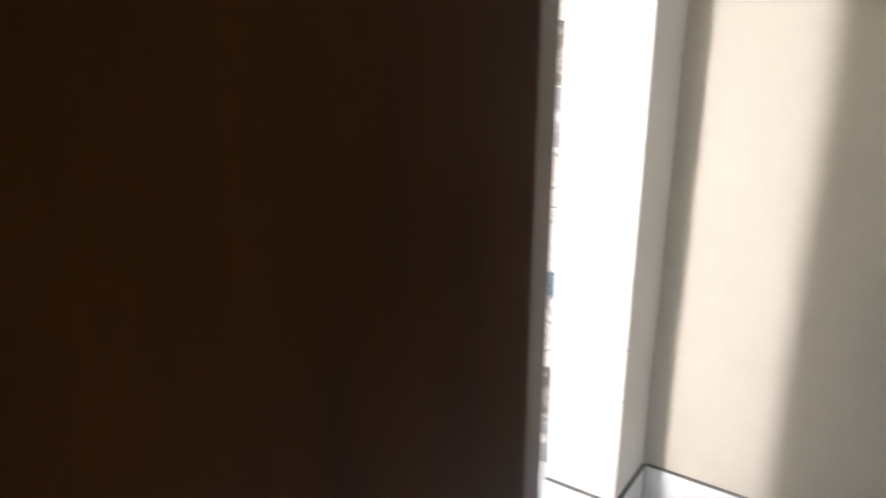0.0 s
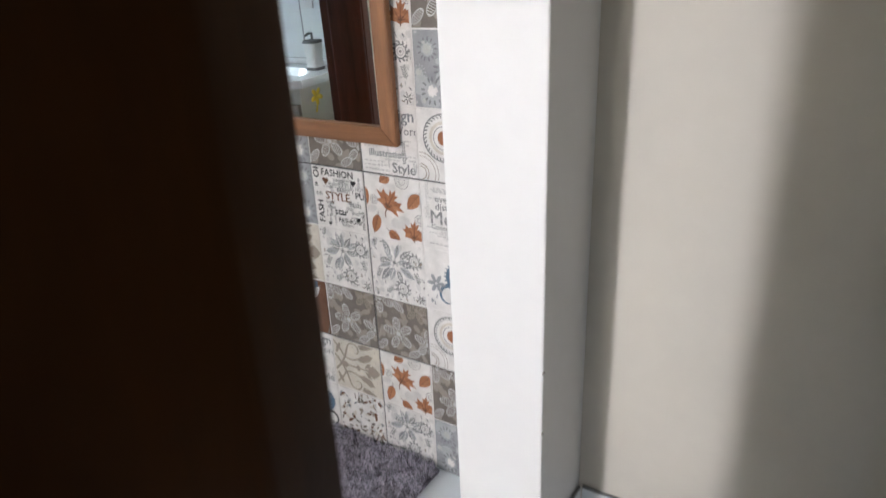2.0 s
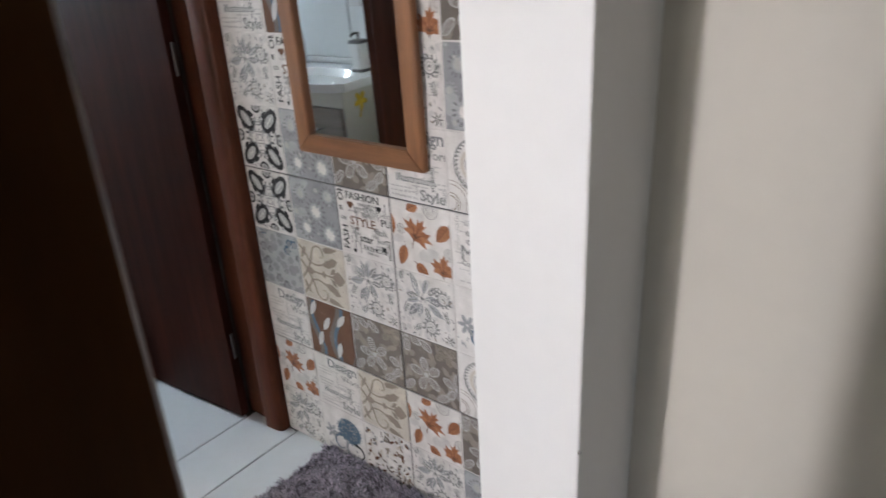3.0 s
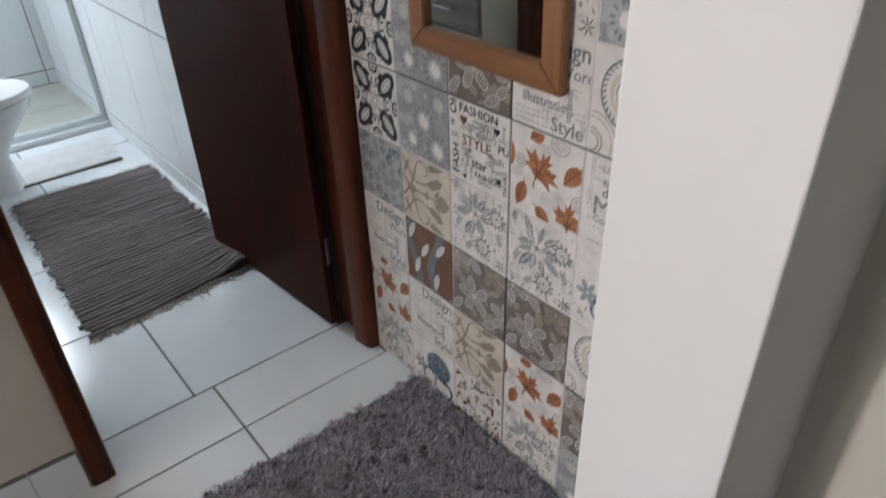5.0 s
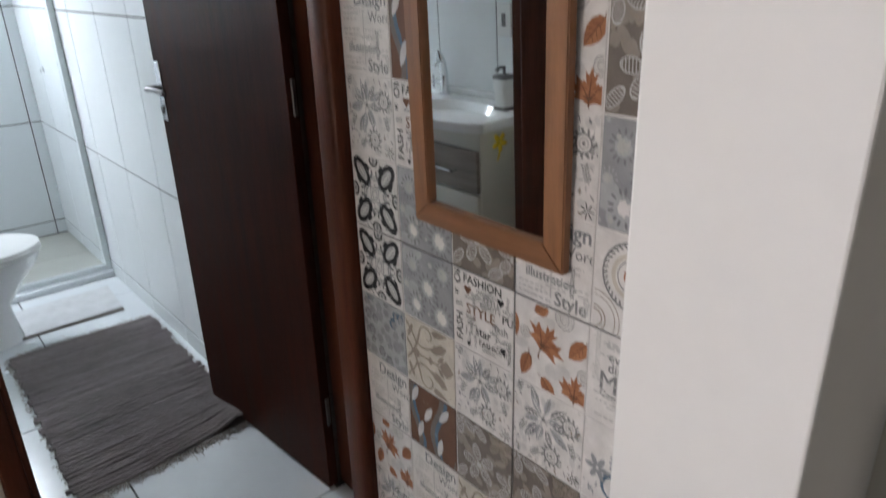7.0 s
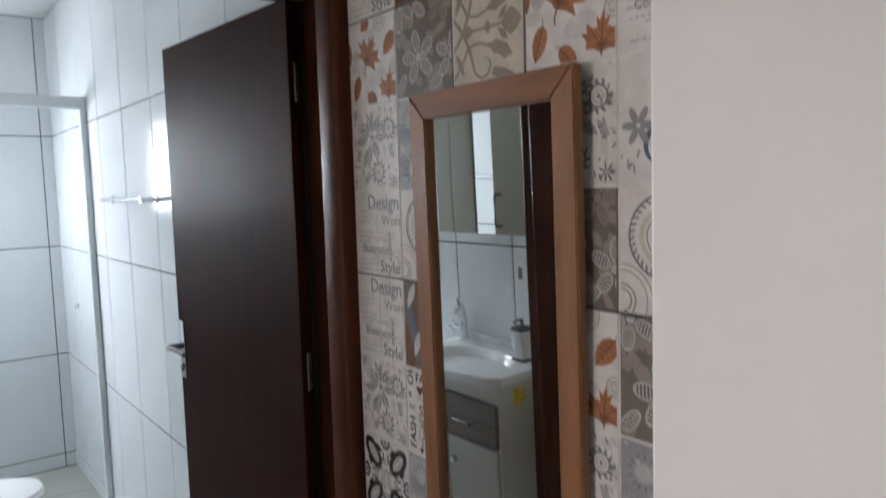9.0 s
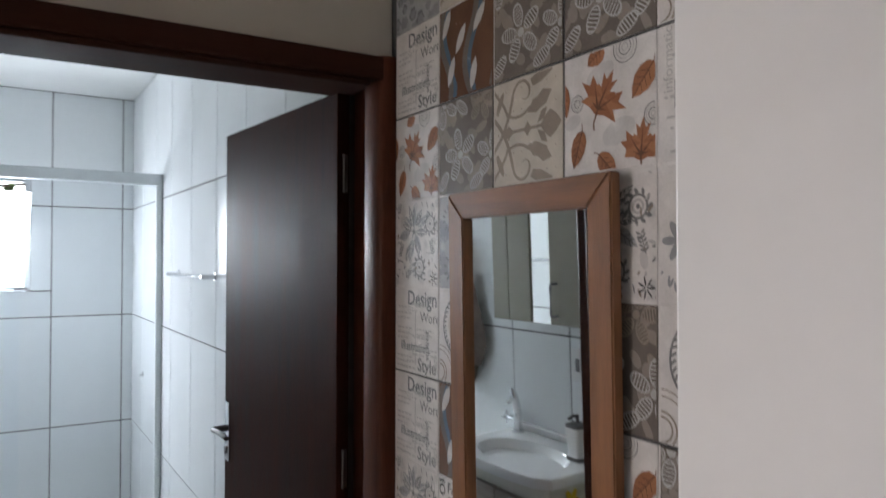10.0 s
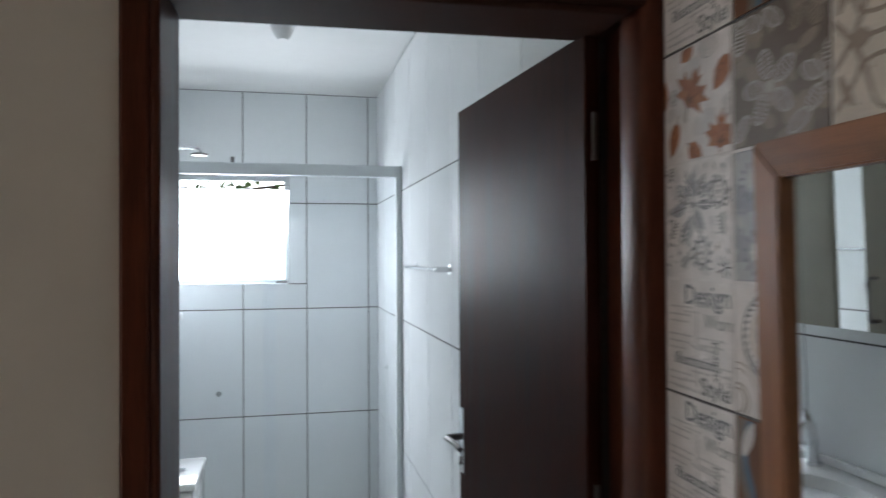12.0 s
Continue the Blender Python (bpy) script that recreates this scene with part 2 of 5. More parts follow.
box(bm, -2.3, -2.2, -2.6, -2.05, 0.95, 2.1)
box(bm, -2.3, -2.2, -0.95, 0.357, 0.95, 2.1)
setting("wall_bedroom_west", bm, M_BEIGE, "beige bedroom wall out of view with an opening for the fill lamp")
bm = B(-2.3, 1.52, -2.72, -2.6, -0.05, CEIL)
setting("wall_bedroom_south", bm, M_BEIGE, "beige painted bedroom wall")
bm = B(-4.52, 1.52, -2.72, 1.95, CEIL, CEIL + 0.1)
setting("ceiling", bm, M_CEIL, "white painted plaster ceiling")

# bathroom shell
bm = B(1.3222, 1.52, 1.737, 5.06, -0.05, CEIL)
wall_be = setting("wall_bathroom_east", bm, M_GROUT, "bathroom wall of large white glazed tiles")
PLUG_E = pose(1.2944, 4.50, 1.04, 90, 0, -90)
PLUG_N = pose(0.322, 4.8995, 0.85, 90, 0, 0)
EAST = Matrix.Translation((1.32, 2.5, 0)) @ pose(0, 0, 0, 0, 0, 0.73) @ Matrix.Translation((-1.32, -2.5, 0))  # this wall closes in a little towards the shower
wall_be.matrix_world = EAST
bm = B(0.06, 0.1978, 1.735, 3.95, -0.05, CEIL)
box(bm, -0.14, -0.0022, 3.95, 5.06, -0.05, CEIL)
box(bm, -0.14, 0.06, 3.85, 3.95, -0.05, CEIL)
wall_bw = setting("wall_bathroom_west", bm, M_GROUT, "bathroom wall of large white glazed tiles behind the washbasin")
WX0, WX1, WZ0, WZ1 = 0.06, 0.738, 1.512, 2.18
bm = B(-0.0022, WX0, 4.9022, 5.06, -0.05, CEIL)
box(bm, WX1, 1.3222, 4.9022, 5.06, -0.05, CEIL)
box(bm, WX0, WX1, 4.9022, 5.06, -0.05, WZ0)
box(bm, WX0, WX1, 4.9022, 5.06, WZ1, CEIL)
wall_bn = setting("wall_bathroom_north", bm, M_GROUT, "white tiled shower wall with a small window")
bm = B(-0.14, 1.52, 1.735, 5.06, CEIL - 0.005, CEIL - 0.001)
setting("ceiling_bathroom", bm, M_CEIL, "white painted bathroom ceiling")

# floor bed under the tiles
bm = B(-4.52, 1.52, -2.72, 5.06, -0.10, -0.004)
floor = setting("floor", bm, M_GROUT, "white glazed ceramic floor tiles with dark joints")

# ---- bathroom door ----
door = thing("door_1", "dark brown wooden bathroom door standing open in its varnished frame", kind="structure", category="door", m=SKEW)


def profiled(x0, x1, y0, y1, z0, z1):
    return B(x0, x1, y0, y1, z0, z1, bevel=0.006)


part("jamb", profiled(0.511, 0.555, 1.548, 1.752, 0.0, 2.148), M_WOOD, door)
bm = bmesh.new()
jamb_profile = [(1.359, 1.546), (1.340, 1.546), (1.331, 1.549), (1.325, 1.556), (1.321, 1.567), (1.315, 1.612), (1.317, 1.619), (1.342, 1.621), (1.342, 1.752), (1.359, 1.752)]
loft(bm, [[(x, y, z) for x, y in jamb_profile] for z in (0.0, 2.148)])
part("jamb", bm, M_WOOD, door, smooth=True)
part("door_stop", profiled(0.553, 0.567, 1.550, 1.706, 0.0, 2.09), M_WOOD, door)
# head and its stop use the darker, shaded copy of the jamb wood
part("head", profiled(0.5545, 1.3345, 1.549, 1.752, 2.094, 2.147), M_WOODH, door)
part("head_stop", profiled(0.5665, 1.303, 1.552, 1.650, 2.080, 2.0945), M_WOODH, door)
leaf_at = pose(1.294, 1.716, 0, 0, 0, 95.0)
LEN = 0.745
leaf = part("door_leaf", B(0, LEN, -0.032, 0, 0.012, 2.098, bevel=0.002), M_LEAF, door, "dark stained wooden leaf with a satin sheen")
leaf.matrix_basis = SKEW.inverted() @ leaf_at
bm = bmesh.new()
box(bm, LEN - 0.042, LEN - 0.008, 0.0, 0.004, 1.062, 1.248, bevel=0.0018)
part("lock_plate", bm, M_CHROME, leaf, "chrome lock plate", smooth=True)
bm = bmesh.new()
cyl(bm, (LEN - 0.025, 0.003, 1.165), (LEN - 0.025, 0.045, 1.165), 0.010)
tube(bm, [(LEN - 0.025, 0.045, 1.165), (LEN - 0.04, 0.052, 1.167), (LEN - 0.07, 0.052, 1.170), (LEN - 0.11, 0.050, 1.168), (LEN - 0.145, 0.047, 1.162)], 0.008)
part("lever", bm, M_STEEL, leaf, "dark satin lever handle", smooth=True)
bm = bmesh.new()
cyl(bm, (LEN - 0.025, 0.003, 1.10), (LEN - 0.025, 0.009, 1.10), 0.008)
box(bm, LEN - 0.027, LEN - 0.023, 0.004, 0.0105, 1.083, 1.095)
part("keyhole", bm, M_STEEL, leaf, smooth=True)
for hz in (0.24, 1.16, 1.86):
    bm = bmesh.new()
    cyl(bm, (-0.007, -0.014, hz), (-0.007, -0.014, hz + 0.09), 0.0034, n=10)
    box(bm, -0.004, -0.0005, -0.026, -0.014, hz, hz + 0.09)
    part("hinge", bm, M_STEEL, leaf, "small metal hinge", smooth=True)

# ---- dark door pushed open beside the doorway ----
dark = thing("bedroom_door", "dark brown wooden door leaf standing open before the partition", "door")
prof = [(-0.45, 0.224), (0.266, 0.223), (0.276, 0.2235), (0.367, 0.2425), (0.373, 0.2495), (0.373, 0.350), (0.367, 0.355), (-0.45, 0.355)]
bm = bmesh.new()
loft(bm, [[(x, y, z) for x, y in prof] for z in (0.0, 2.10)])
part("door_panel", bm, M_DDOOR, dark)
bm = bmesh.new()
tube(bm, [(-0.39, 0.225, 1.02), (-0.39, 0.175, 1.02), (-0.38, 0.17, 1.02), (-0.28, 0.17, 1.02)], 0.008)
part("lever", bm, M_STEEL, dark, "dark satin lever handle", smooth=True)

# ---- window of the bathroom ----
win = thing("window_1", "white aluminium bathroom window with clear panes, bright outside", "window", kind="structure")
bm = bmesh.new()
fw, yw0, yw1 = 0.028, 4.945, 4.985
box(bm, WX0, WX0 + fw, yw0, yw1, WZ0, WZ1)
box(bm, WX1 - fw, WX1, yw0, yw1, WZ0, WZ1)
box(bm, WX0 + fw, WX1 - fw, yw0, yw1, WZ0, WZ0 + fw)
box(bm, WX0 + fw, WX1 - fw, yw0, yw1, WZ1 - fw, WZ1)
part("window_frame", bm, M_ALU, win)
part("crossbar", B(WX0 + fw, WX1 - fw, 4.955, 4.975, 2.085, 2.10), M_ALU, win)
part("latch", B(0.66, 0.73, 4.935, 4.945, WZ0 + 0.004, WZ0 + 0.018, bevel=0.002), M_STEEL, win)
p = part("pane", B(WX0 + fw, WX1 - fw, 4.962, 4.967, WZ0 + fw, 2.085), M_GLASS, win)
p.visible_shadow = False
p = part("pane", B(WX0 + fw, WX1 - fw, 4.962, 4.967, 2.10, WZ1 - fw), M_GLASS, win)
p.visible_shadow = False
bm = bmesh.new()
box(bm, -6, 7, 12.0, 12.05, -3, 9)
setting("backdrop", bm, M_OUT, "bright overcast distance outside the window")
bm = B(-40, 40, 5.07, 80, -0.4, -0.3)
setting("ground", bm, M_FRINGE, "pale ground outside")


# ---- mirror ----
mirror = thing("wall_mirror", "tall mirror in a honey brown wooden frame on the tiled wall", "mirror", pose(1.3585, 0, 0.996, 0, -1.1, 0))
my0, my1, mh, fwid = 0.867, 1.275, 0.825, 0.047


def bar(pts, x0, x1):
    b = bmesh.new()
    loft(b, [[(x, y, z) for y, z in pts] for x in (x1, x0)])
    bmesh.ops.bevel(b, geom=list(b.edges), offset=0.0025, segments=2, affect="EDGES")
    return b


i0, i1, j0, j1 = my0 + fwid, my1 - fwid, fwid, mh - fwid
part("frame_rail", bar([(my0, 0), (my1, 0), (i1, j0), (i0, j0)], -0.020, 0.0), M_FRAMEH, mirror)
part("frame_rail", bar([(my1, mh), (my0, mh), (i0, j1), (i1, j1)], -0.020, 0.0), M_FRAMEH, mirror)
part("frame_stile", bar([(my0, mh), (my0, 0), (i0, j0), (i0, j1)], -0.020, 0.0), M_FRAME, mirror)
part("frame_stile", bar([(my1, 0), (my1, mh), (i1, j1), (i1, j0)], -0.020, 0.0), M_FRAME, mirror)
part("mirror_glass", B(-0.008, -0.004, i0 - 0.004, i1 + 0.004, j0 - 0.004, j1 + 0.004), M_MIRROR, mirror, "silvered mirror glass")

# ---- washbasin ----
CT = 0.94
VX, VY0, VY1 = 0.565, 1.950, 2.56
vanity = thing("vanity_cabinet", "off-white washbasin cabinet with grey wood-look drawers", "cabinet", pose(0, 0, 0))
part("body", B(0.20, VX - 0.023, VY0 + 0.015, VY1 - 0.015, 0.0, CT - 0.035, bevel=0.002), M_CABW, vanity)
for k in range(2):
    a = VY0 + 0.02 + k * 0.285
    d = part("drawer", B(VX - 0.023, VX - 0.005, a, a + 0.278, 0.676, 0.838, bevel=0.002), M_CABG, vanity, "grey-brown wood-look drawer front")
    bm = bmesh.new()
    tube(bm, [(VX - 0.006 + dx, a + dy, 0.752) for dx, dy in ((0, 0.115), (0.022, 0.115), (0.024, 0.125), (0.024, 0.210), (0.022, 0.220), (0, 0.220))], 0.0045, 8)
    part("handle", bm, M_CHROME, d, "chrome bar handle", smooth=True)
    d = part("cabinet_door", B(VX - 0.023, VX - 0.005, a, a + 0.278, 0.10, 0.668, bevel=0.002), M_CABW, vanity)
    bm = bmesh.new()
    cyl(bm, (VX - 0.006, a + 0.24, 0.58), (VX + 0.014, a + 0.24, 0.58), 0.014)
    part("knob", bm, M_CHROME, d, "round chrome knob", smooth=True)

# basin slab with an oval bowl
basin = thing("washbasin", "white ceramic washbasin set on the cabinet", "sink")
bm = bmesh.new()
cx, cy, NB = 0.425, 2.255, 40
square = []
for k in range(NB):
    t = 2 * math.pi * k / NB
    c, s = math.cos(t), math.sin(t)
    f = 1 / max(abs(c) / ((VX - 0.20) / 2), abs(s) / ((VY1 - VY0) / 2))
    bow = 0.035 * (1 - (2 * f * s / (VY1 - VY0)) ** 2) if c > 0.3 else 0  # the front edge bulges
    square.append(((VX + 0.20) / 2 + f * c + bow, (VY0 + VY1) / 2 + f * s))
rim = oval(cx, cy, CT, 0.128, 0.225, NB)
rings = [[(x, y, CT - 0.034) for x, y in square], [(x, y, CT - 0.006) for x, y in square],
         [((x - cx) * 0.985 + cx, (y - cy) * 0.985 + cy, CT) for x, y in square], rim,
         oval(cx, cy, CT - 0.012, 0.120, 0.214, NB), oval(cx, cy, CT - 0.07, 0.098, 0.170, NB), oval(cx, cy, CT - 0.10, 0.05, 0.09, NB)]
loft(bm, rings)
part("bowl", bm, M_CERAMIC, basin, smooth=True)
part("upstand", B(0.200, 0.222, VY0 + 0.002, VY1 - 0.002, CT + 0.0005, CT + 0.028, bevel=0.004), M_CERAMIC, basin, smooth=True)
bm = bmesh.new()
cyl(bm, (cx, cy, CT - 0.102), (cx, cy, CT - 0.097), 0.022)
part("drain", bm, M_CHROME, basin, "chrome drain", smooth=True)

tap = thing("basin_tap", "chrome washbasin tap with a cross handle", "tap")
bm = bmesh.new()
tx, ty = 0.258, 2.490
cyl(bm, (tx, ty, CT), (tx, ty, CT + 0.012), 0.026)
cyl(bm, (tx, ty, CT + 0.01), (tx, ty, CT + 0.085), 0.019, 0.017)
part("tap_body", bm, M_CHROME, tap, smooth=True)
bm = bmesh.new()
loft(bm, [oval(tx, ty, CT + 0.082, 0.018, 0.018, 14), oval(tx + 0.003, ty, CT + 0.105, 0.016, 0.018, 14), oval(tx + 0.010, ty, CT + 0.135, 0.018, 0.022, 14), oval(tx + 0.018, ty, CT + 0.165, 0.015, 0.018, 14), oval(tx + 0.025, ty, CT + 0.184, 0.007, 0.008, 14), oval(tx + 0.028, ty, CT + 0.190, 0.002, 0.002, 14)])
cyl(bm, (tx + 0.022, ty, CT + 0.145), (tx + 0.050, ty, CT + 0.125), 0.009, 0.007)
part("spout", bm, M_CHROME, tap, smooth=True)
bm = bmesh.new()
cyl(bm, (tx, ty, CT + 0.05), (tx, ty + 0.07, CT + 0.05), 0.009)
cyl(bm, (tx, ty + 0.075, CT + 0.022), (tx, ty + 0.075, CT + 0.078), 0.006)
cyl(bm, (tx - 0.026, ty + 0.075, CT + 0.05), (tx + 0.026, ty + 0.075, CT + 0.05), 0.006)
part("cross_handle", bm, M_CHROME, tap, smooth=True)

soap = thing("soap_dispenser", "white tapered soap dispenser with grey base and pump on the basin", "dispenser", pose(0.315, 2.065, CT) @ Matrix.Scale(0.95, 4))


def square_ring(h, z, r=0.008):
    return oval(0, 0, z, h, h, 24, 6)


bm = bmesh.new()
loft(bm, [square_ring(0.034, 0.012), square_ring(0.030, 0.03), square_ring(0.037, 0.125)])
part("bottle", bm, M_PLASTIC, soap, smooth=True)
bm = bmesh.new()
loft(bm, [square_ring(0.036, 0.0), square_ring(0.036, 0.014)])
part("base", bm, M_STEEL, soap, "grey base", smooth=True)
bm = bmesh.new()
loft(bm, [square_ring(0.038, 0.124), square_ring(0.036, 0.136), square_ring(0.012, 0.139)])
cyl(bm, (0, 0, 0.135), (0, 0, 0.17), 0.006)
tube(bm, [(0, 0, 0.165), (0.02, 0, 0.168), (0.045, 0, 0.160)], 0.006)
part("pump", bm, M_STEEL, soap, "dark grey pump", smooth=True)

# yellow flower ornament on the cabinet's side
flower = thing("flower_ornament", "yellow plastic flower fixed to the cabinet side", "ornament", pose(0.448, 1.963, 0.855, 90, 20, 0) @ Matrix.Scale(0.8, 4))
for k in range(5):
    t = 2 * math.pi * k / 5
    bm = bmesh.new()
    bmesh.ops.create_uvsphere(bm, u_segments=10, v_segments=6, radius=1, matrix=pose(0.026 * math.cos(t), 0.026 * math.sin(t), 0.004, 0, 0, math.degrees(t)) @ Matrix.Diagonal((0.024, 0.014, 0.004, 1)))
    part("petal", bm, M_YELLOW, flower, smooth=True)
bm = bmesh.new()
tube(bm, [(0, 0, 0.003), (0.015, -0.04, 0.003), (0.045, -0.075, 0.003)], 0.004, 6)
part("stem", bm, M_YELLOW, flower, smooth=True)

# mirror cabinet over the basin
cab = thing("mirror_cabinet", "beige wall cabinet with a narrow mirror over the basin", "cabinet")
part("body", B(0.20, 0.385, 1.79, 2.436, 1.43, 2.04, bevel=0.002), M_OLIVE, cab)
part("side_panel", B(0.386, 0.402, 2.338, 2.435, 1.432, 2.038, bevel=0.0015), M_OLIVE, cab)
part("side_panel", B(0.386, 0.402, 2.204, 2.335, 1.432, 2.038, bevel=0.0015), M_OLIVE, cab)
part("mirror_strip", B(0.386, 0.396, 2.094, 2.201, 1.432, 2.038), M_MIRROR, cab, "narrow strip of mirror glass")
d = part("cabinet_door", B(0.386, 0.404, 1.792, 2.091, 1.432, 2.038, bevel=0.0015), M_OLIVE, cab)
bm = bmesh.new()
tube(bm, [(0.404, 2.055, 1.465), (0.43, 2.055, 1.465), (0.434, 2.055, 1.475), (0.434, 2.055, 1.57), (0.43, 2.055, 1.58), (0.404, 2.055, 1.58)], 0.005, 8)
part("handle", bm, M_STEEL, d, "dark metal bar handle", smooth=True)

# socket plate
sock = thing("wall_socket", "white wall socket plate above the basin", "socket")
part("plate", B(0.1995, 0.207, 2.135, 2.21, 1.19, 1.315, bevel=0.002), M_PLASTIC, sock)
part("switch", B(0.207, 0.210, 2.162, 2.182, 1.228, 1.278, bevel=0.001), M_STEEL, sock)

# towel on its ring
ring = thing("towel_ring", "chrome towel ring on the tiled wall", "towel ring")
bm = bmesh.new()
cyl(bm, (0.2, 2.89, 1.74), (0.24, 2.89, 1.74), 0.012)
part("bracket", bm, M_CHROME, ring, smooth=True)
bm = bmesh.new()
tube(bm, [(0.24, 2.89 + 0.05 * math.sin(2 * math.pi * k / 24), 1.690 + 0.05 * math.cos(2 * math.pi * k / 24)) for k in range(25)], 0.004, 8)
part("ring", bm, M_CHROME, ring, smooth=True)
bm = bmesh.new()
rows_t = []
for i in range(15):
    v = i / 14
    z = 1.735 - 0.60 * v
    w = 0.042 + 0.105 * min(1, v * 1.5) - 0.06 * max(0, v - 0.8) / 0.2
    rows_t.append([(0.245 + 0.035 * math.cos(t) * (0.6 + 0.5 * v) + 0.012 * math.sin(3 * t + 4 * v), 2.89 + w * math.sin(t) * (1 + 0.12 * math.sin(5 * t + 3 * v)), z - (0.06 * math.cos(2 * t) if i == 14 else 0)) for t in [2 * math.pi * k / 30 for k in range(30)]])
loft(bm, rows_t)
solid("hand_towel", bm, M_TOWEL, "brown hand towel hanging in folds from a ring", "towel", smooth=True)

# ---- toilet ----
toilet = thing("toilet", "white ceramic toilet with a closed lid and cistern", "toilet", pose(0.215, 3.53, 0.0))
bm = bmesh.new()
loft(bm, [oval(0.34, 0, 0.0, 0.235, 0.115, 32, 2.6), oval(0.34, 0, 0.05, 0.225, 0.105, 32, 2.6), oval(0.35, 0, 0.16, 0.20, 0.095, 32, 2.4), oval(0.39, 0, 0.27, 0.24, 0.135, 32, 2.2), oval(0.435, 0, 0.35, 0.265, 0.175, 32, 2.2), oval(0.445, 0, 0.395, 0.272, 0.182, 32, 2.2), oval(0.445, 0, 0.40, 0.262, 0.172, 32, 2.2)])
part("bowl", bm, M_CERAMIC, toilet, smooth=True)
bm = bmesh.new()
loft(bm, [oval(0.45, 0, 0.402, 0.275, 0.184, 32, 2.2), oval(0.45, 0, 0.414, 0.277, 0.186, 32, 2.2), oval(0.45, 0, 0.418, 0.272, 0.182, 32, 2.2)])
part("seat", bm, M_PLASTIC, toilet, smooth=True)
bm = bmesh.new()
loft(bm, [oval(0.45, 0, 0.420, 0.273, 0.183, 32, 2.2), oval(0.45, 0, 0.432, 0.273, 0.183, 32, 2.2), oval(0.45, 0, 0.440, 0.250, 0.165, 32, 2.2)])
part("lid", bm, M_PLASTIC, toilet, smooth=True)
part("cistern", B(-0.012, 0.165, -0.185, 0.185, 0.38, 0.77, bevel=0.018), M_CERAMIC, toilet, smooth=True)
part("cistern_lid", B(0.002, 0.172, -0.19, 0.19, 0.772, 0.80, bevel=0.008), M_CERAMIC, toilet, smooth=True)
bm = bmesh.new()
cyl(bm, (0.09, 0, 0.80), (0.09, 0, 0.808), 0.02)
part("flush_button", bm, M_CHROME, toilet, smooth=True)

# ---- shower ----
shower = thing("shower_screen", "clear glass shower screen in white aluminium profiles", "shower screen")
part("top_rail", B(0.0, 1.2995, 3.958, 4.008, 2.078, 2.135, bevel=0.004), M_ALU, shower)
part("side_profile", B(1.271, 1.2995, 3.963, 4.003, 0.062, 2.078, bevel=0.003), M_ALU, shower)
part("bottom_rail", B(0.0, 1.2995, 3.968, 3.998, 0.032, 0.062, bevel=0.003), M_ALU, shower)
p = part("glass_panel", B(0.62, 1.271, 3.973, 3.979, 0.062, 2.078), M_GLASS, shower, "clear glass panel")
p.visible_shadow = False
p = part("sliding_panel", B(0.003, 0.68, 3.989, 3.995, 0.064, 2.078), M_GLASS, shower, "clear glass sliding panel")
p.visible_shadow = False
bm = bmesh.new()
cyl(bm, (0.478, 3.975, 2.135), (0.478, 3.975, 2.163), 0.009)
part("roller_pin", bm, M_STEEL, shower, smooth=True)
bm = B(0.0, 1.2985, 3.935, 4.015, -0.004, 0.032, bevel=0.004)
setting("shower_curb", bm, M_FTILE, "low white shower kerb")

head = thing("overhead_shower", "chrome shower arm with a flat round head", "shower")
bm = bmesh.new()
tube(bm, [(0.0, 4.45, 2.25), (0.10, 4.44, 2.265), (0.22, 4.42, 2.268), (0.27, 4.41, 2.262), (0.285, 4.41, 2.245)], 0.009)
part("arm", bm, M_CHROME, head, smooth=True)
bm = bmesh.new()
loft(bm, [oval(0.272, 4.41, 2.226, 0.045, 0.045), oval(0.272, 4.41, 2.234, 0.045, 0.045), oval(0.272, 4.41, 2.245, 0.014, 0.014)])
part("rose", bm, M_STEEL, head, smooth=True)
valve = thing("shower_valve", "white and chrome shower valve on the wall", "valve")
bm = bmesh.new()
cyl(bm, (0.0, 4.6, 1.35), (0.012, 4.6, 1.35), 0.035)
cyl(bm, (0.012, 4.6, 1.35), (0.11, 4.6, 1.35), 0.012)
part("stem", bm, M_CHROME, valve, smooth=True)
bm = bmesh.new()
cyl(bm, (0.105, 4.6, 1.35), (0.155, 4.6, 1.35), 0.026, 0.022)
part("knob", bm, M_PLASTIC, valve, "white valve knob", smooth=True)

bm = bmesh.new()
loft(bm, [oval(0.72, 3.59, CEIL - 0.005, 0.055, 0.055), oval(0.72, 3.59, CEIL - 0.03, 0.05, 0.05), oval(0.72, 3.59, CEIL - 0.06, 0.034, 0.034), oval(0.72, 3.59, CEIL - 0.075, 0.022, 0.022)])
solid("ceiling_lamp_socket", bm, M_PLASTIC, "white lamp socket on the bathroom ceiling", "lamp socket", smooth=True)

for at in (PLUG_E, PLUG_N):
    plug = thing("wall_hook", "small grey suction hook stuck to the shower tiles", "hook", at, group="hooks in the shower")
    bm = bmesh.new()
    loft(bm, [oval(0, 0, 0.0, 0.016, 0.016, 18), oval(0, 0, 0.003, 0.015, 0.015, 18), oval(0, 0, 0.006, 0.007, 0.007, 18)])
    part("cup", bm, M_PLUG, plug, smooth=True)
    bm = bmesh.new()
    tube(bm, [(0, 0, 0.005), (0, 0, 0.012), (0, -0.008, 0.016), (0, -0.012, 0.013)], 0.003, 8)
    part("hook", bm, M_PLUG, plug, smooth=True)

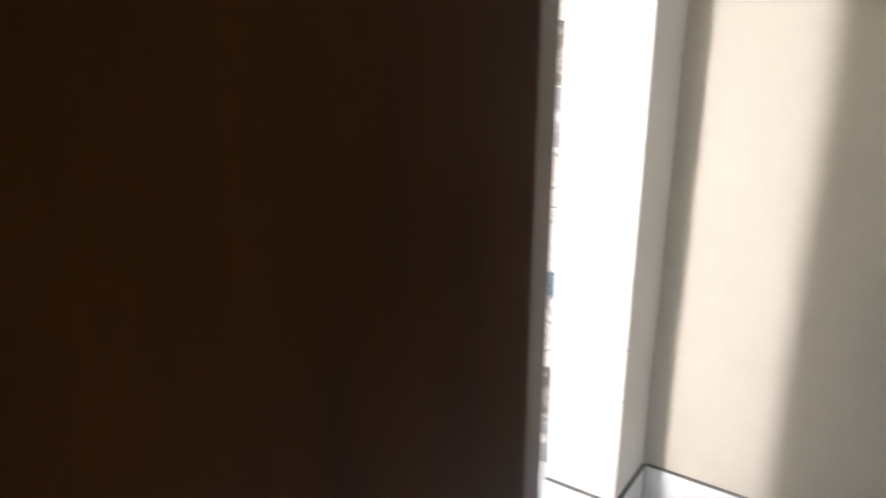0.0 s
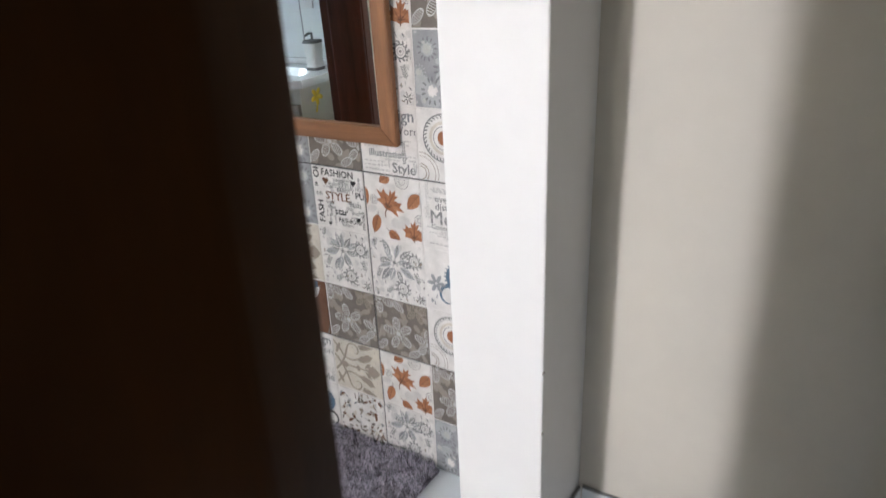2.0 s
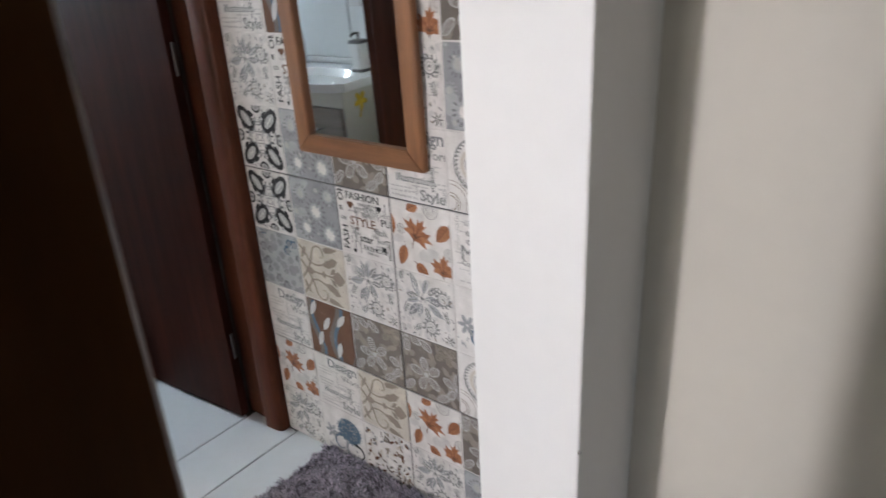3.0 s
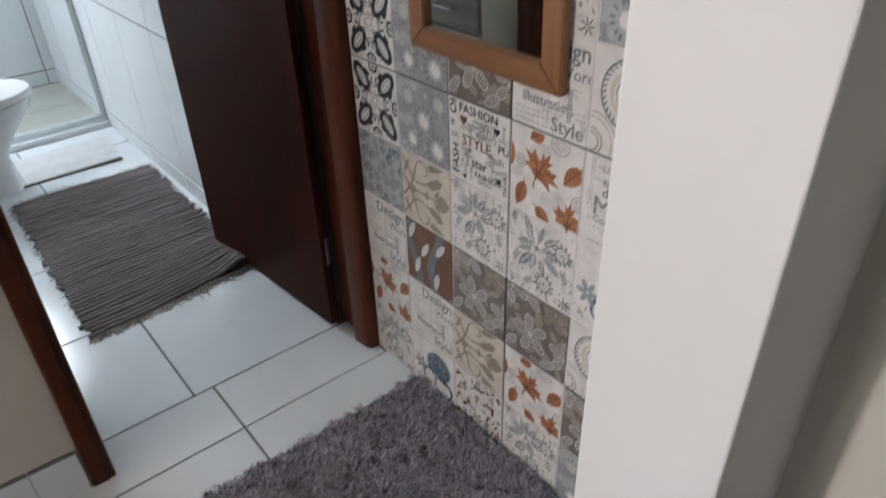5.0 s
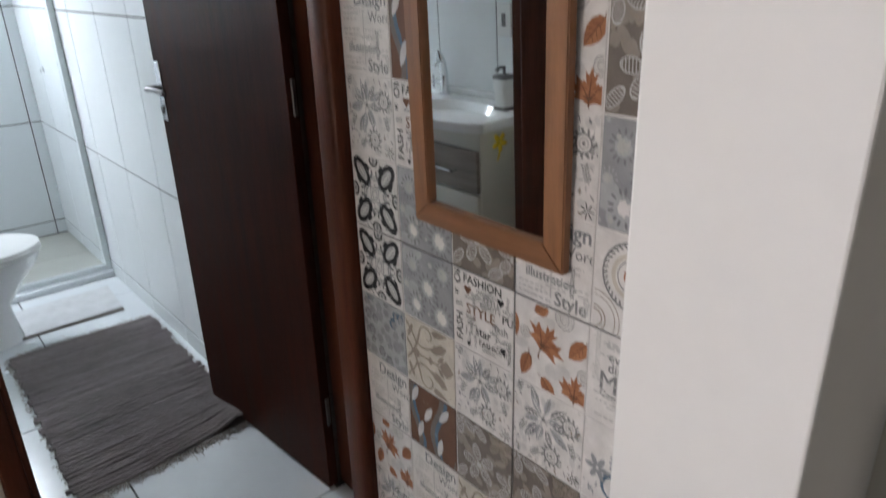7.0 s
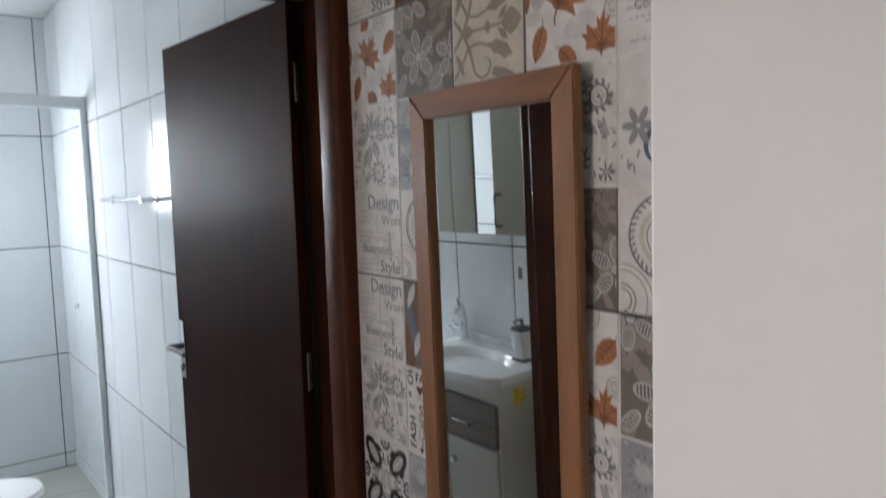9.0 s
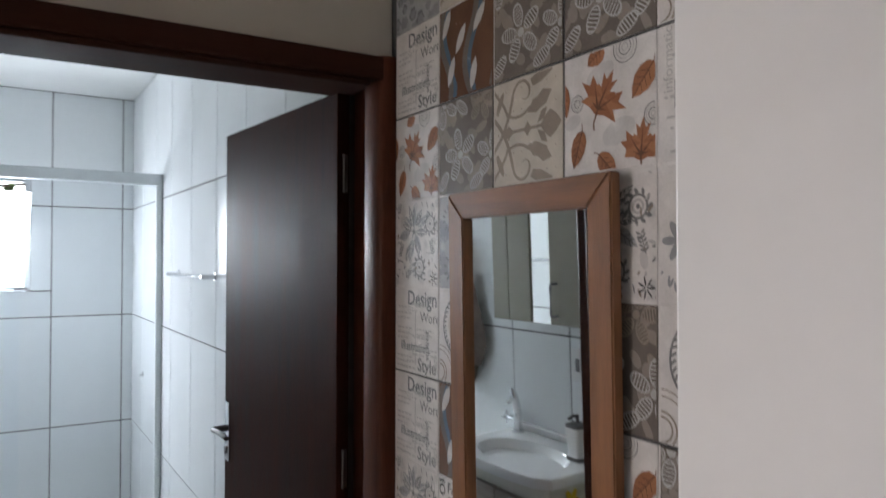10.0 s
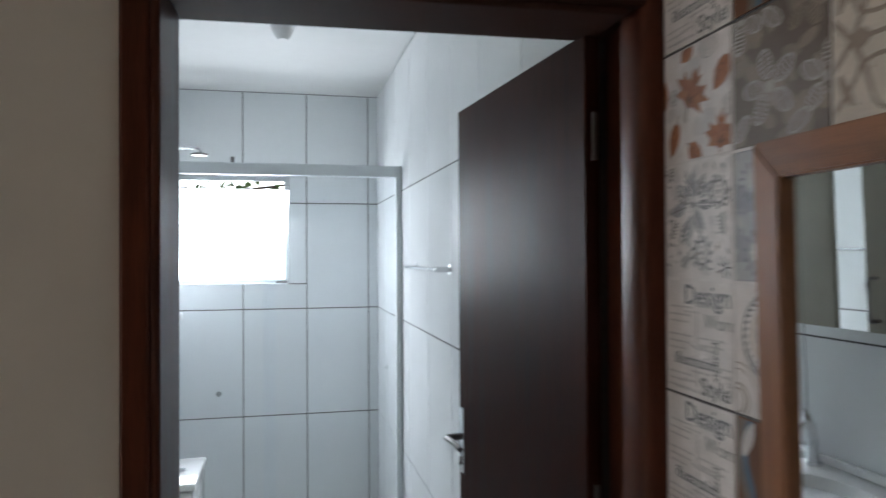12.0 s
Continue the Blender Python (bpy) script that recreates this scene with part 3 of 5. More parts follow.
bar_t = thing("towel_bar", "chrome towel bar on the white tiled wall", "towel bar")
bar_t.matrix_world = EAST
for yb in (2.93, 3.56):
    bm = bmesh.new()
    cyl(bm, (1.3195, yb, 1.632), (1.315, yb, 1.632), 0.020)
    cyl(bm, (1.316, yb, 1.632), (1.262, yb, 1.632), 0.010)
    part("bracket", bm, M_CHROME, bar_t, smooth=True)
bm = bmesh.new()
cyl(bm, (1.268, 2.92, 1.632), (1.268, 3.57, 1.632), 0.0065)
part("bar", bm, M_CHROME, bar_t, smooth=True)

# ---- rugs ----
RX0, RX1, RY0, RY1 = 0.40, 1.350, 0.80, 1.350
rug = thing("shag_rug", "mauve-grey shaggy rug lying on the tiled corridor floor", "rug")
part("backing", B(RX0, RX1, RY0, RY1, 0.0005, 0.012, bevel=0.003), M_SHAGB, rug)
rng = np.random.default_rng(3)
verts, faces = [], []
NT = 9600
for k in range(NT):
    tx0, ty0 = rng.uniform(RX0 + 0.004, RX1 - 0.004), rng.uniform(RY0 + 0.004, RY1 - 0.004)
    swirl = 7.0 * noise.noise((tx0 * 13, ty0 * 13, 0.3)) + rng.normal(0, 0.7)
    tall = 0.020 + 0.010 * noise.noise((tx0 * 30, ty0 * 30, 5.3)) + rng.normal(0, 0.003)
    for i in range(9):
        ang = swirl + rng.normal(0, 0.55)
        lean = rng.uniform(0.010, 0.024)
        h = max(0.008, tall * rng.uniform(0.75, 1.15))
        dx, dy = math.cos(ang), math.sin(ang)
        w = rng.uniform(0.0009, 0.0016)
        px, py = -dy * w, dx * w
        x, y = tx0 + rng.normal(0, 0.0035), ty0 + rng.normal(0, 0.0035)
        b = len(verts)
        for q, g, f in ((0.0, 0.0, 1.0), (0.28, 0.62, 1.0), (0.72, 0.98, 0.8)):
            verts += [(x + dx * lean * q - px * f, y + dy * lean * q - py * f, 0.008 + h * g), (x + dx * lean * q + px * f, y + dy * lean * q + py * f, 0.008 + h * g)]
        verts.append((x + dx * lean * 1.1, y + dy * lean * 1.1, 0.008 + h * 0.86))
        faces += [(b, b + 1, b + 3, b + 2), (b + 2, b + 3, b + 5, b + 4), (b + 4, b + 5, b + 6)]
me = bpy.data.meshes.new("shag")
me.from_pydata(verts, [], faces)
me.materials.append(M_SHAG)
pile = tagged(new("shag", me), kind="stuff")
pile.parent = rug

woven = thing("woven_rug", "grey-brown ribbed cotton rug with a frayed fringe on the bathroom floor", "rug")
WX_0, WX_1, WY_0, WY_1 = 0.684, 1.275, 2.185, 3.31
part("weft", B(WX_0 + 0.004, WX_1 - 0.004, WY_0 + 0.04, WY_1, 0.0005, 0.0060), M_RUGB, woven)
bm = bmesh.new()
nrib = 50
for k in range(nrib):
    yy = WY_0 + (k + 0.5) * (WY_1 - WY_0) / nrib
    x0 = WX_0 + rng.normal(0, 0.006) + 0.012 * noise.noise((k * 0.21, 2.0, 0.0))
    x1 = WX_1 + rng.normal(0, 0.006) + 0.012 * noise.noise((k * 0.21, 7.0, 0.0))
    pts = []
    ph = rng.uniform(0, 6)
    for j in range(15):
        u = j / 14
        bulge = 0.030 * math.exp(-((u - 0.94) / 0.10) ** 2) * math.exp(-(k / 6) ** 2) + 0.004 * max(0, noise.noise((u * 2.2, k * 0.12, 4.0)))
        pts.append((x0 + (x1 - x0) * u, yy + 0.010 * noise.noise((u * 1.7, k * 0.13, 9.0)) + 0.003 * math.sin(3 * u + ph * 0.2) + 0.002 * math.sin(9 * u + ph) + 0.05 * (u - 0.25) * (1 - k / nrib), 0.006 + bulge + 0.0008 * math.sin(14 * u + ph)))
    tube(bm, pts, rng.uniform(0.0078, 0.0098), 8)
rb = part("rib", bm, M_RUG, woven, smooth=True)
tagged(rb, kind="stuff")
bm = bmesh.new()
for k in range(420):
    side = 1 if k % 4 == 0 else 0
    xx = rng.uniform(WX_0, WX_1)
    yy = WY_0 + 0.05 * ((xx - WX_0) / (WX_1 - WX_0) - 0.25) + 0.004 if side == 0 else WY_1
    s = -1 if side == 0 else 1
    l = rng.uniform(0.010, 0.042) * (1.8 if k % 23 == 0 else 1)
    a = rng.normal(0, 0.012)
    tube(bm, [(xx, yy, 0.006), (xx + a, yy + s * l * 0.5, 0.004), (xx + 2 * a, yy + s * l, 0.002)], 0.0013, 4)
for k in range(260):
    e = k % 2
    yy = rng.uniform(WY_0 + 0.03, WY_1)
    xx = (WX_0, WX_1)[e] + rng.normal(0, 0.004)
    a, l = rng.normal(0, 0.006), (1 if e else -1) * rng.uniform(0.004, 0.018)
    tube(bm, [(xx, yy, 0.009), (xx + l * 0.5, yy + a, 0.006), (xx + l, yy + 2 * a, 0.002)], 0.0012, 4)
fr = part("fringe", bm, M_FRINGE, woven, "pale loose fringe threads")
tagged(fr, kind="stuff")

bmat = thing("bath_mat", "pale grey cotton bath mat before the shower kerb", "bath mat")
bm = bmesh.new()
nx, ny = 30, 22
grid = [[bm.verts.new((0.72 + 0.485 * i / nx + 0.02 * j / ny, 3.475 + 0.315 * j / ny + 0.012 * i / nx, 0.011 + 0.0025 * noise.noise((i * 0.4, j * 0.5, 1.0)))) for j in range(ny + 1)] for i in range(nx + 1)]
for i in range(nx):
    for j in range(ny):
        bm.faces.new((grid[i][j], grid[i + 1][j], grid[i + 1][j + 1], grid[i][j + 1]))
ret = bmesh.ops.extrude_face_region(bm, geom=list(bm.faces))
for v in ret["geom"]:
    if isinstance(v, bmesh.types.BMVert):
        v.co.z = 0.0008
part("cloth", bm, M_MAT, bmat, smooth=True)
part("hem", B(0.722, 1.206, 3.468, 3.480, 0.0006, 0.009, bevel=0.003), M_TOWEL, bmat, "dark hem")

# ---- black stool in the bedroom ----
stool = thing("bar_stool", "black metal stool with bent wire legs beside the beige wall", "stool", pose(1.165, -0.452, 0))
bm = bmesh.new()
loft(bm, [oval(0, 0, 0.955, 0.168, 0.168, 36), oval(0, 0, 0.962, 0.176, 0.176, 36), oval(0, 0, 0.978, 0.176, 0.176, 36), oval(0, 0, 0.984, 0.166, 0.166, 36)])
part("seat", bm, M_BLACK, stool, smooth=True)
for k in range(3):
    a0 = radians(76 + 120 * k)
    for s in (-1, 1):
        bm = bmesh.new()
        pts = []
        for i in range(17):
            v = i / 16
            z = 0.965 * (1 - v)
            waist = (z - 0.53) / 0.43
            rr = 0.118 + 0.052 * waist * waist * (1.0 if waist > 0 else 1.5)
            aa = a0 + s * 0.48 * (waist if waist > 0 else waist * 0.9)
            pts.append((rr * math.cos(aa), rr * math.sin(aa), z))
        tube(bm, pts, 0.0085, 8)
        part("leg", bm, M_BLACK, stool, smooth=True)
    bm = bmesh.new()
    cyl(bm, (0.118 * math.cos(a0), 0.118 * math.sin(a0), 0.51), (0.118 * math.cos(a0), 0.118 * math.sin(a0), 0.55), 0.017)
    part("clip", bm, M_BLACK, stool, smooth=True)

# ---- branch outside the window ----
tree = thing("tree", "leafy branch hanging outside the bathroom window", "tree")
bm = bmesh.new()
tube(bm, [(-0.9, 6.3, -0.3), (-0.85, 6.3, 1.4), (-0.6, 6.25, 2.1)], 0.05)
part("trunk", bm, M_BARK, tree, smooth=True)
bm = bmesh.new()
tube(bm, [(-0.6, 6.25, 2.1), (-0.1, 6.2, 2.22), (0.35, 6.15, 2.2), (0.75, 6.1, 2.25)], 0.012, 6)
tube(bm, [(0.0, 6.2, 2.20), (0.05, 6.15, 2.05), (0.10, 6.15, 1.92)], 0.006, 6)
part("branch", bm, M_BARK, tree, smooth=True)
verts, faces = [], []
for i in range(420):
    u = rng.uniform(0, 1)
    c = np.array((-0.6 + 1.25 * u, 6.2 + rng.normal(0, 0.08), 2.17 + rng.normal(0, 0.05) - (rng.uniform(0.05, 0.28) if 0.40 < u < 0.66 and rng.uniform() < 0.5 else 0)))
    a = rng.normal(0, 1, 3)
    a /= np.linalg.norm(a)
    b2 = np.cross(a, (0.2, 0.9, 0.3))
    b2 /= np.linalg.norm(b2)
    s = rng.uniform(0.02, 0.04)
    b0 = len(verts)
    verts += [tuple(c - a * s), tuple(c + b2 * s * 0.45), tuple(c + a * s), tuple(c - b2 * s * 0.45)]
    faces += [(b0, b0 + 1, b0 + 2, b0 + 3)]
me = bpy.data.meshes.new("crown")
me.from_pydata(verts, [], faces)
me.materials.append(M_GREEN)
crown = new("crown", me)
crown.parent = tree


# ---- printed patchwork tiles ----
PR = {}
for key, colour in dict(white=(0.655, 0.63, 0.61), pale=(0.45, 0.44, 0.43), grey=(0.205, 0.205, 0.205), dark=(0.035, 0.035, 0.036), brown=(0.165, 0.142, 0.124), tan=(0.28, 0.24, 0.20),
                        cream=(0.54, 0.495, 0.43), blue=(0.10, 0.15, 0.205), slate=(0.285, 0.292, 0.305), mist=(0.385, 0.392, 0.402), shade=(0.20, 0.205, 0.215), taupe=(0.265, 0.235, 0.208), apricot=(0.37, 0.165, 0.085), haze=(0.55, 0.535, 0.525), orange=(0.30, 0.130, 0.068), rust=(0.14, 0.07, 0.042)).items():
    PR[key] = mat("print_" + key, colour, 0.26, vary=0.22, scale=22, bump=0.06, bscale=60)
INKS = list(PR)
S = P - 0.0046


class Print:
    """Flat printed shapes on one square of glazed ceramic; u to the right, v up, both 0 to 1."""

    def __init__(self, ground):
        self.bm = bmesh.new()
        self.level = 0
        self.count = 0
        box(self.bm, 0, S, 0, S, -0.0016, 0.0, mi=INKS.index(ground))

    def up(self):
        self.level += 1

    def poly(self, pts, key):
        # clipped to the square
        def clip(p, axis, lim, keep_less):
            out = []
            for a, b in zip(p, p[1:] + p[:1]):
                ia = a[axis] <= lim if keep_less else a[axis] >= lim
                ib = b[axis] <= lim if keep_less else b[axis] >= lim
                if ia:
                    out.append(a)
                if ia != ib:
                    t = (lim - a[axis]) / (b[axis] - a[axis])
                    out.append((a[0] + t * (b[0] - a[0]), a[1] + t * (b[1] - a[1])))
            return out
        for axis, lim, less in ((0, 0.01, False), (0, 0.99, True), (1, 0.01, False), (1, 0.99, True)):
            if len(pts) >= 3:
                pts = clip(pts, axis, lim, less)
        if len(pts) < 3:
            return
        self.count += 1
        z = 0.0001 + 3e-6 * self.count
        vs = [self.bm.verts.new((u * S, v * S, z)) for u, v in pts]
        try:
            f = self.bm.faces.new(vs)
        except ValueError:
            return
        f.material_index = INKS.index(key)

    def ell(self, u, v, a, b, rot, key, n=16):
        c, s = math.cos(rot), math.sin(rot)
        self.poly([(u + a * math.cos(t) * c - b * math.sin(t) * s, v + a * math.cos(t) * s + b * math.sin(t) * c) for t in [2 * math.pi * k / n for k in range(n)]], key)

    def ring(self, u, v, r, w, key, n=26, a0=0.0, a1=6.2832):
        for k in range(n):
            t0, t1 = a0 + (a1 - a0) * k / n, a0 + (a1 - a0) * (k + 1) / n
            self.poly([(u + q * math.cos(t), v + q * math.sin(t)) for q, t in ((r - w, t0), (r, t0), (r, t1), (r - w, t1))], key)

    def stroke(self, pts, w, key, taper=False):
        n = len(pts) - 1
        for i, (a, b) in enumerate(zip(pts, pts[1:])):
            d = math.hypot(b[0] - a[0], b[1] - a[1]) or 1
            x, y = -(b[1] - a[1]) / d, (b[0] - a[0]) / d
            w0 = w * (1 - i / n) if taper else w
            w1 = w * (1 - (i + 1) / n) if taper else w
            self.poly([(a[0] + x * w0, a[1] + y * w0), (a[0] - x * w0, a[1] - y * w0), (b[0] - x * w1, b[1] - y * w1), (b[0] + x * w1, b[1] + y * w1)], key)

    def text(self, body, u, v, size, key, rot=0.0):
        cu = bpy.data.curves.new("t", "FONT")
        cu.body, cu.size, cu.resolution_u, cu.offset = body, 1.0, 2, (0.0 if any(c in body for c in "MWwm") else 0.012)
        ob = bpy.data.objects.new("t", cu)
        me = ob.to_mesh()
        pts = [w.co.copy() for w in me.vertices]
        c, s = math.cos(rot), math.sin(rot)
        self.count += 5
        z = 0.0001 + 3e-6 * self.count
        vs = []
        pts = [(p.x + d, p.y, k) for k, d in enumerate((-0.011, 0.011)) for p in pts]
        for px, py, k in pts:
            x, y = px * size, py * size
            vs.append(self.bm.verts.new((min(0.99, max(0.01, u + x * c - y * s)) * S, min(0.99, max(0.01, v + x * s + y * c)) * S, z + 3e-6 * k)))
        half = len(vs) // 2
        for f in me.polygons:
            for first in (0, half):
                try:
                    nf = self.bm.faces.new([vs[first + i] for i in f.vertices])
                    nf.material_index = INKS.index(key)
                except ValueError:
                    pass
        ob.to_mesh_clear()
        bpy.data.objects.remove(ob)
        bpy.data.curves.remove(cu)

    def maple(self, u, v, r, rot, key):
        half = ((0.0, 1.0), (0.10, 0.72), (0.26, 0.84), (0.17, 0.50), (0.30, 0.56), (0.34, 0.44), (0.62, 0.66), (0.52, 0.40), (0.82, 0.36), (0.50, 0.16), (0.66, -0.06), (0.26, -0.06), (0.06, -0.14))
        rr = random.Random(int(1000 * (u + v)))
        out = [(x * rr.uniform(0.85, 1.1), y - 0.3) for x, y in half] + [(-x * rr.uniform(0.85, 1.1), y - 0.3) for x, y in half[:0:-1]]
        c, s = math.cos(rot), math.sin(rot)
        at = lambda x, y: (u + r * (x * c - y * s), v + r * (x * s + y * c))
        for i, (a, b) in enumerate(zip(out, out[1:] + out[:1])):
            self.poly([at(0, 0), at(*a), at(*b)], "apricot" if (i // 2) % 3 == 1 else key)
        for x, y in ((0, 0.55), (0.42, 0.2), (-0.42, 0.2), (0.3, -0.2), (-0.3, -0.2)):
            self.stroke([at(0, -0.3), at(x, y)], 0.035 * r, "rust", True)
        self.stroke([at(0, -0.3), at(0.05, -0.65), at(0.16, -0.8)], 0.02 * r + 0.002, "rust")

    def blotch(self, u, v, r, key, seed, n=14, jag=0.35):
        rr = random.Random(seed)
        rim = [(u + r * q * math.cos(t), v + r * q * math.sin(t)) for t, q in [(2 * math.pi * k / n, 1 - jag * rr.random() * (k % 2)) for k in range(n)]]
        for a, b in zip(rim, rim[1:] + rim[:1]):
            self.poly([(u, v), a, b], key)

    def drop(self, u, v, r, rot, key):
        self.poly([(u + r * (1.0 if abs(t) < 0.1 else 0.62) * math.cos(t + rot), v + r * (1.0 if abs(t) < 0.1 else 0.62) * math.sin(t + rot)) for t in [2 * math.pi * k / 18 - math.pi for k in range(18)]], key)

    def done(self, name):
        me = bpy.data.meshes.new(name)
        self.bm.normal_update()
        for f in self.bm.faces:
            if f.normal.z < 0 and f.calc_center_median().z > 0:
                f.normal_flip()
        self.bm.to_mesh(me)
        self.bm.free()
        for k in INKS:
            me.materials.append(PR[k])
        return me


def bloom(p, u, v, r, n, key, inner=None, rot=0.0, fat=0.34):
    for k in range(n):
        t = rot + 2 * math.pi * k / n
        p.ell(u + 0.55 * r * math.cos(t), v + 0.55 * r * math.sin(t), 0.46 * r, fat * r * 0.6, t, key, 12)
    if inner:
        p.up()
        for k in range(n):
            t = rot + 2 * math.pi * k / n
            for q in (0.36, 0.50, 0.64, 0.78):
                w = fat * r * 0.42 * math.sin(math.pi * (q - 0.08) / 0.95)
                c, s = math.cos(t), math.sin(t)
                p.stroke([(u + q * r * c - w * s, v + q * r * s + w * c), (u + q * r * c + w * s, v + q * r * s - w * c)], 0.010, inner)
        p.level -= 1


def scroll(u, v, r, turn, s, n=16, k=1.15):
    return [(u + r * (1 - 0.75 * i / n) * math.cos(turn + s * k * math.pi * i / n), v + r * (1 - 0.75 * i / n) * math.sin(turn + s * k * math.pi * i / n)) for i in range(n + 1)]


def d_oval():
    p = Print("white")
    rr = random.Random(5)
    for k in range(90):
        t, q = rr.uniform(0, 6.28), rr.uniform(0.10, 0.68)
        p.ell(0.5 + q * math.cos(t), 0.5 + q * math.sin(t), rr.uniform(0.015, 0.05), 0.012, t + 1.2, rr.choice(("grey", "grey", "pale")), 8)
    for k in range(4):
        # a feathered band from the middle of each side to the corner
        t2 = k * math.pi / 2
        c, d = math.cos(t2), math.sin(t2)
        at = lambda x, y: (0.5 + x * c - y * d, 0.5 + x * d + y * c)
        p.ell(*at(0.45, 0), 0.075, 0.10, t2, "dark", 16)
        p.ell(*at(0.46, 0), 0.055, 0.07, t2, "pale", 14)
        p.ell(*at(0.46, 0), 0.045, 0.022, t2, "shade", 12)
        for sg in (-1, 1):
            p.ell(*at(0.36, 0.15 * sg), 0.070, 0.030, t2 + 0.9 * sg, "dark", 10)
            p.ell(*at(0.24, 0.07 * sg), 0.060, 0.022, t2 - 0.5 * sg, "shade", 10)
            p.ell(*at(0.30, 0.05 * sg), 0.030, 0.016, t2 + 0.5 * sg, "dark", 8)
        p.ell(*at(0.22, 0), 0.035, 0.075, t2, "grey", 12)
        p.ell(*at(0.22, 0), 0.014, 0.050, t2, "white", 10)
    for k in range(4):
        t = math.pi / 4 + k * math.pi / 2
        u, v = 0.5 + 0.385 * math.cos(t), 0.5 + 0.385 * math.sin(t)
        for j in range(30):
            a = 2 * math.pi * j / 30
            x, y = 0.215 * math.cos(a), 0.128 * math.sin(a)
            p.ell(u + x * math.cos(t) - y * math.sin(t), v + x * math.sin(t) + y * math.cos(t), 0.026, 0.014, t + a + 0.5, "dark", 7)
        p.ell(u, v, 0.215, 0.128, t, "dark", 24)
        p.ell(u, v, 0.150, 0.070, t, "pale", 20)
        for j in range(7):
            q = -0.115 + 0.038 * j
            p.ell(u + q * math.cos(t), v + q * math.sin(t), 0.007, 0.052 * math.sqrt(max(0.05, 1 - (q / 0.145) ** 2)), t + 0.4, "grey", 8)
        p.ell(u, v, 0.135, 0.012, t, "white", 12)
        p.ell(0.5 + 0.15 * math.cos(t), 0.5 + 0.15 * math.sin(t), 0.040, 0.030, t, "shade", 10)
    for r, key in ((0.105, "white"), (0.098, "grey"), (0.082, "white"), (0.055, "shade"), (0.040, "white")):
        p.poly([(0.5 - r, 0.5 - r), (0.5 + r, 0.5 - r), (0.5 + r, 0.5 + r), (0.5 - r, 0.5 + r)], key)
    return p.done("tile")


def d_mistflower(seed=1):
    p = Print("slate")
    r = random.Random(seed)
    for k in range(7):
        p.ell(r.random(), r.random(), r.uniform(0.12, 0.2), r.uniform(0.1, 0.15), 0, "slate" if k % 2 else "mist", 16)
    for u, v, q in ((0.22, 0.76, 0.085), (0.52, 0.52, 0.115), (0.82, 0.80, 0.09), (0.28, 0.22, 0.10), (0.78, 0.20, 0.12), (0.08, 0.46, 0.06)):
        n = 13
        for k in range(n):
            t = 2 * math.pi * (k + 0.3 * r.random()) / n
            p.ell(u + 1.55 * q * math.cos(t), v + 1.55 * q * math.sin(t), 0.36 * q, 0.15 * q, t, "shade" if q > 0.08 else "mist", 8)
        p.blotch(u, v, q * 1.12, "mist", seed + k, 18, 0.3)
        p.blotch(u, v, q * 0.85, "pale" if q < 0.1 else "white", seed + k + 1, 16, 0.45)
    for k in range(10):
        p.blotch(r.random(), r.random(), r.uniform(0.02, 0.05), "mist" if k % 3 else "pale", k, 10, 0.3)
    return p.done("tile")


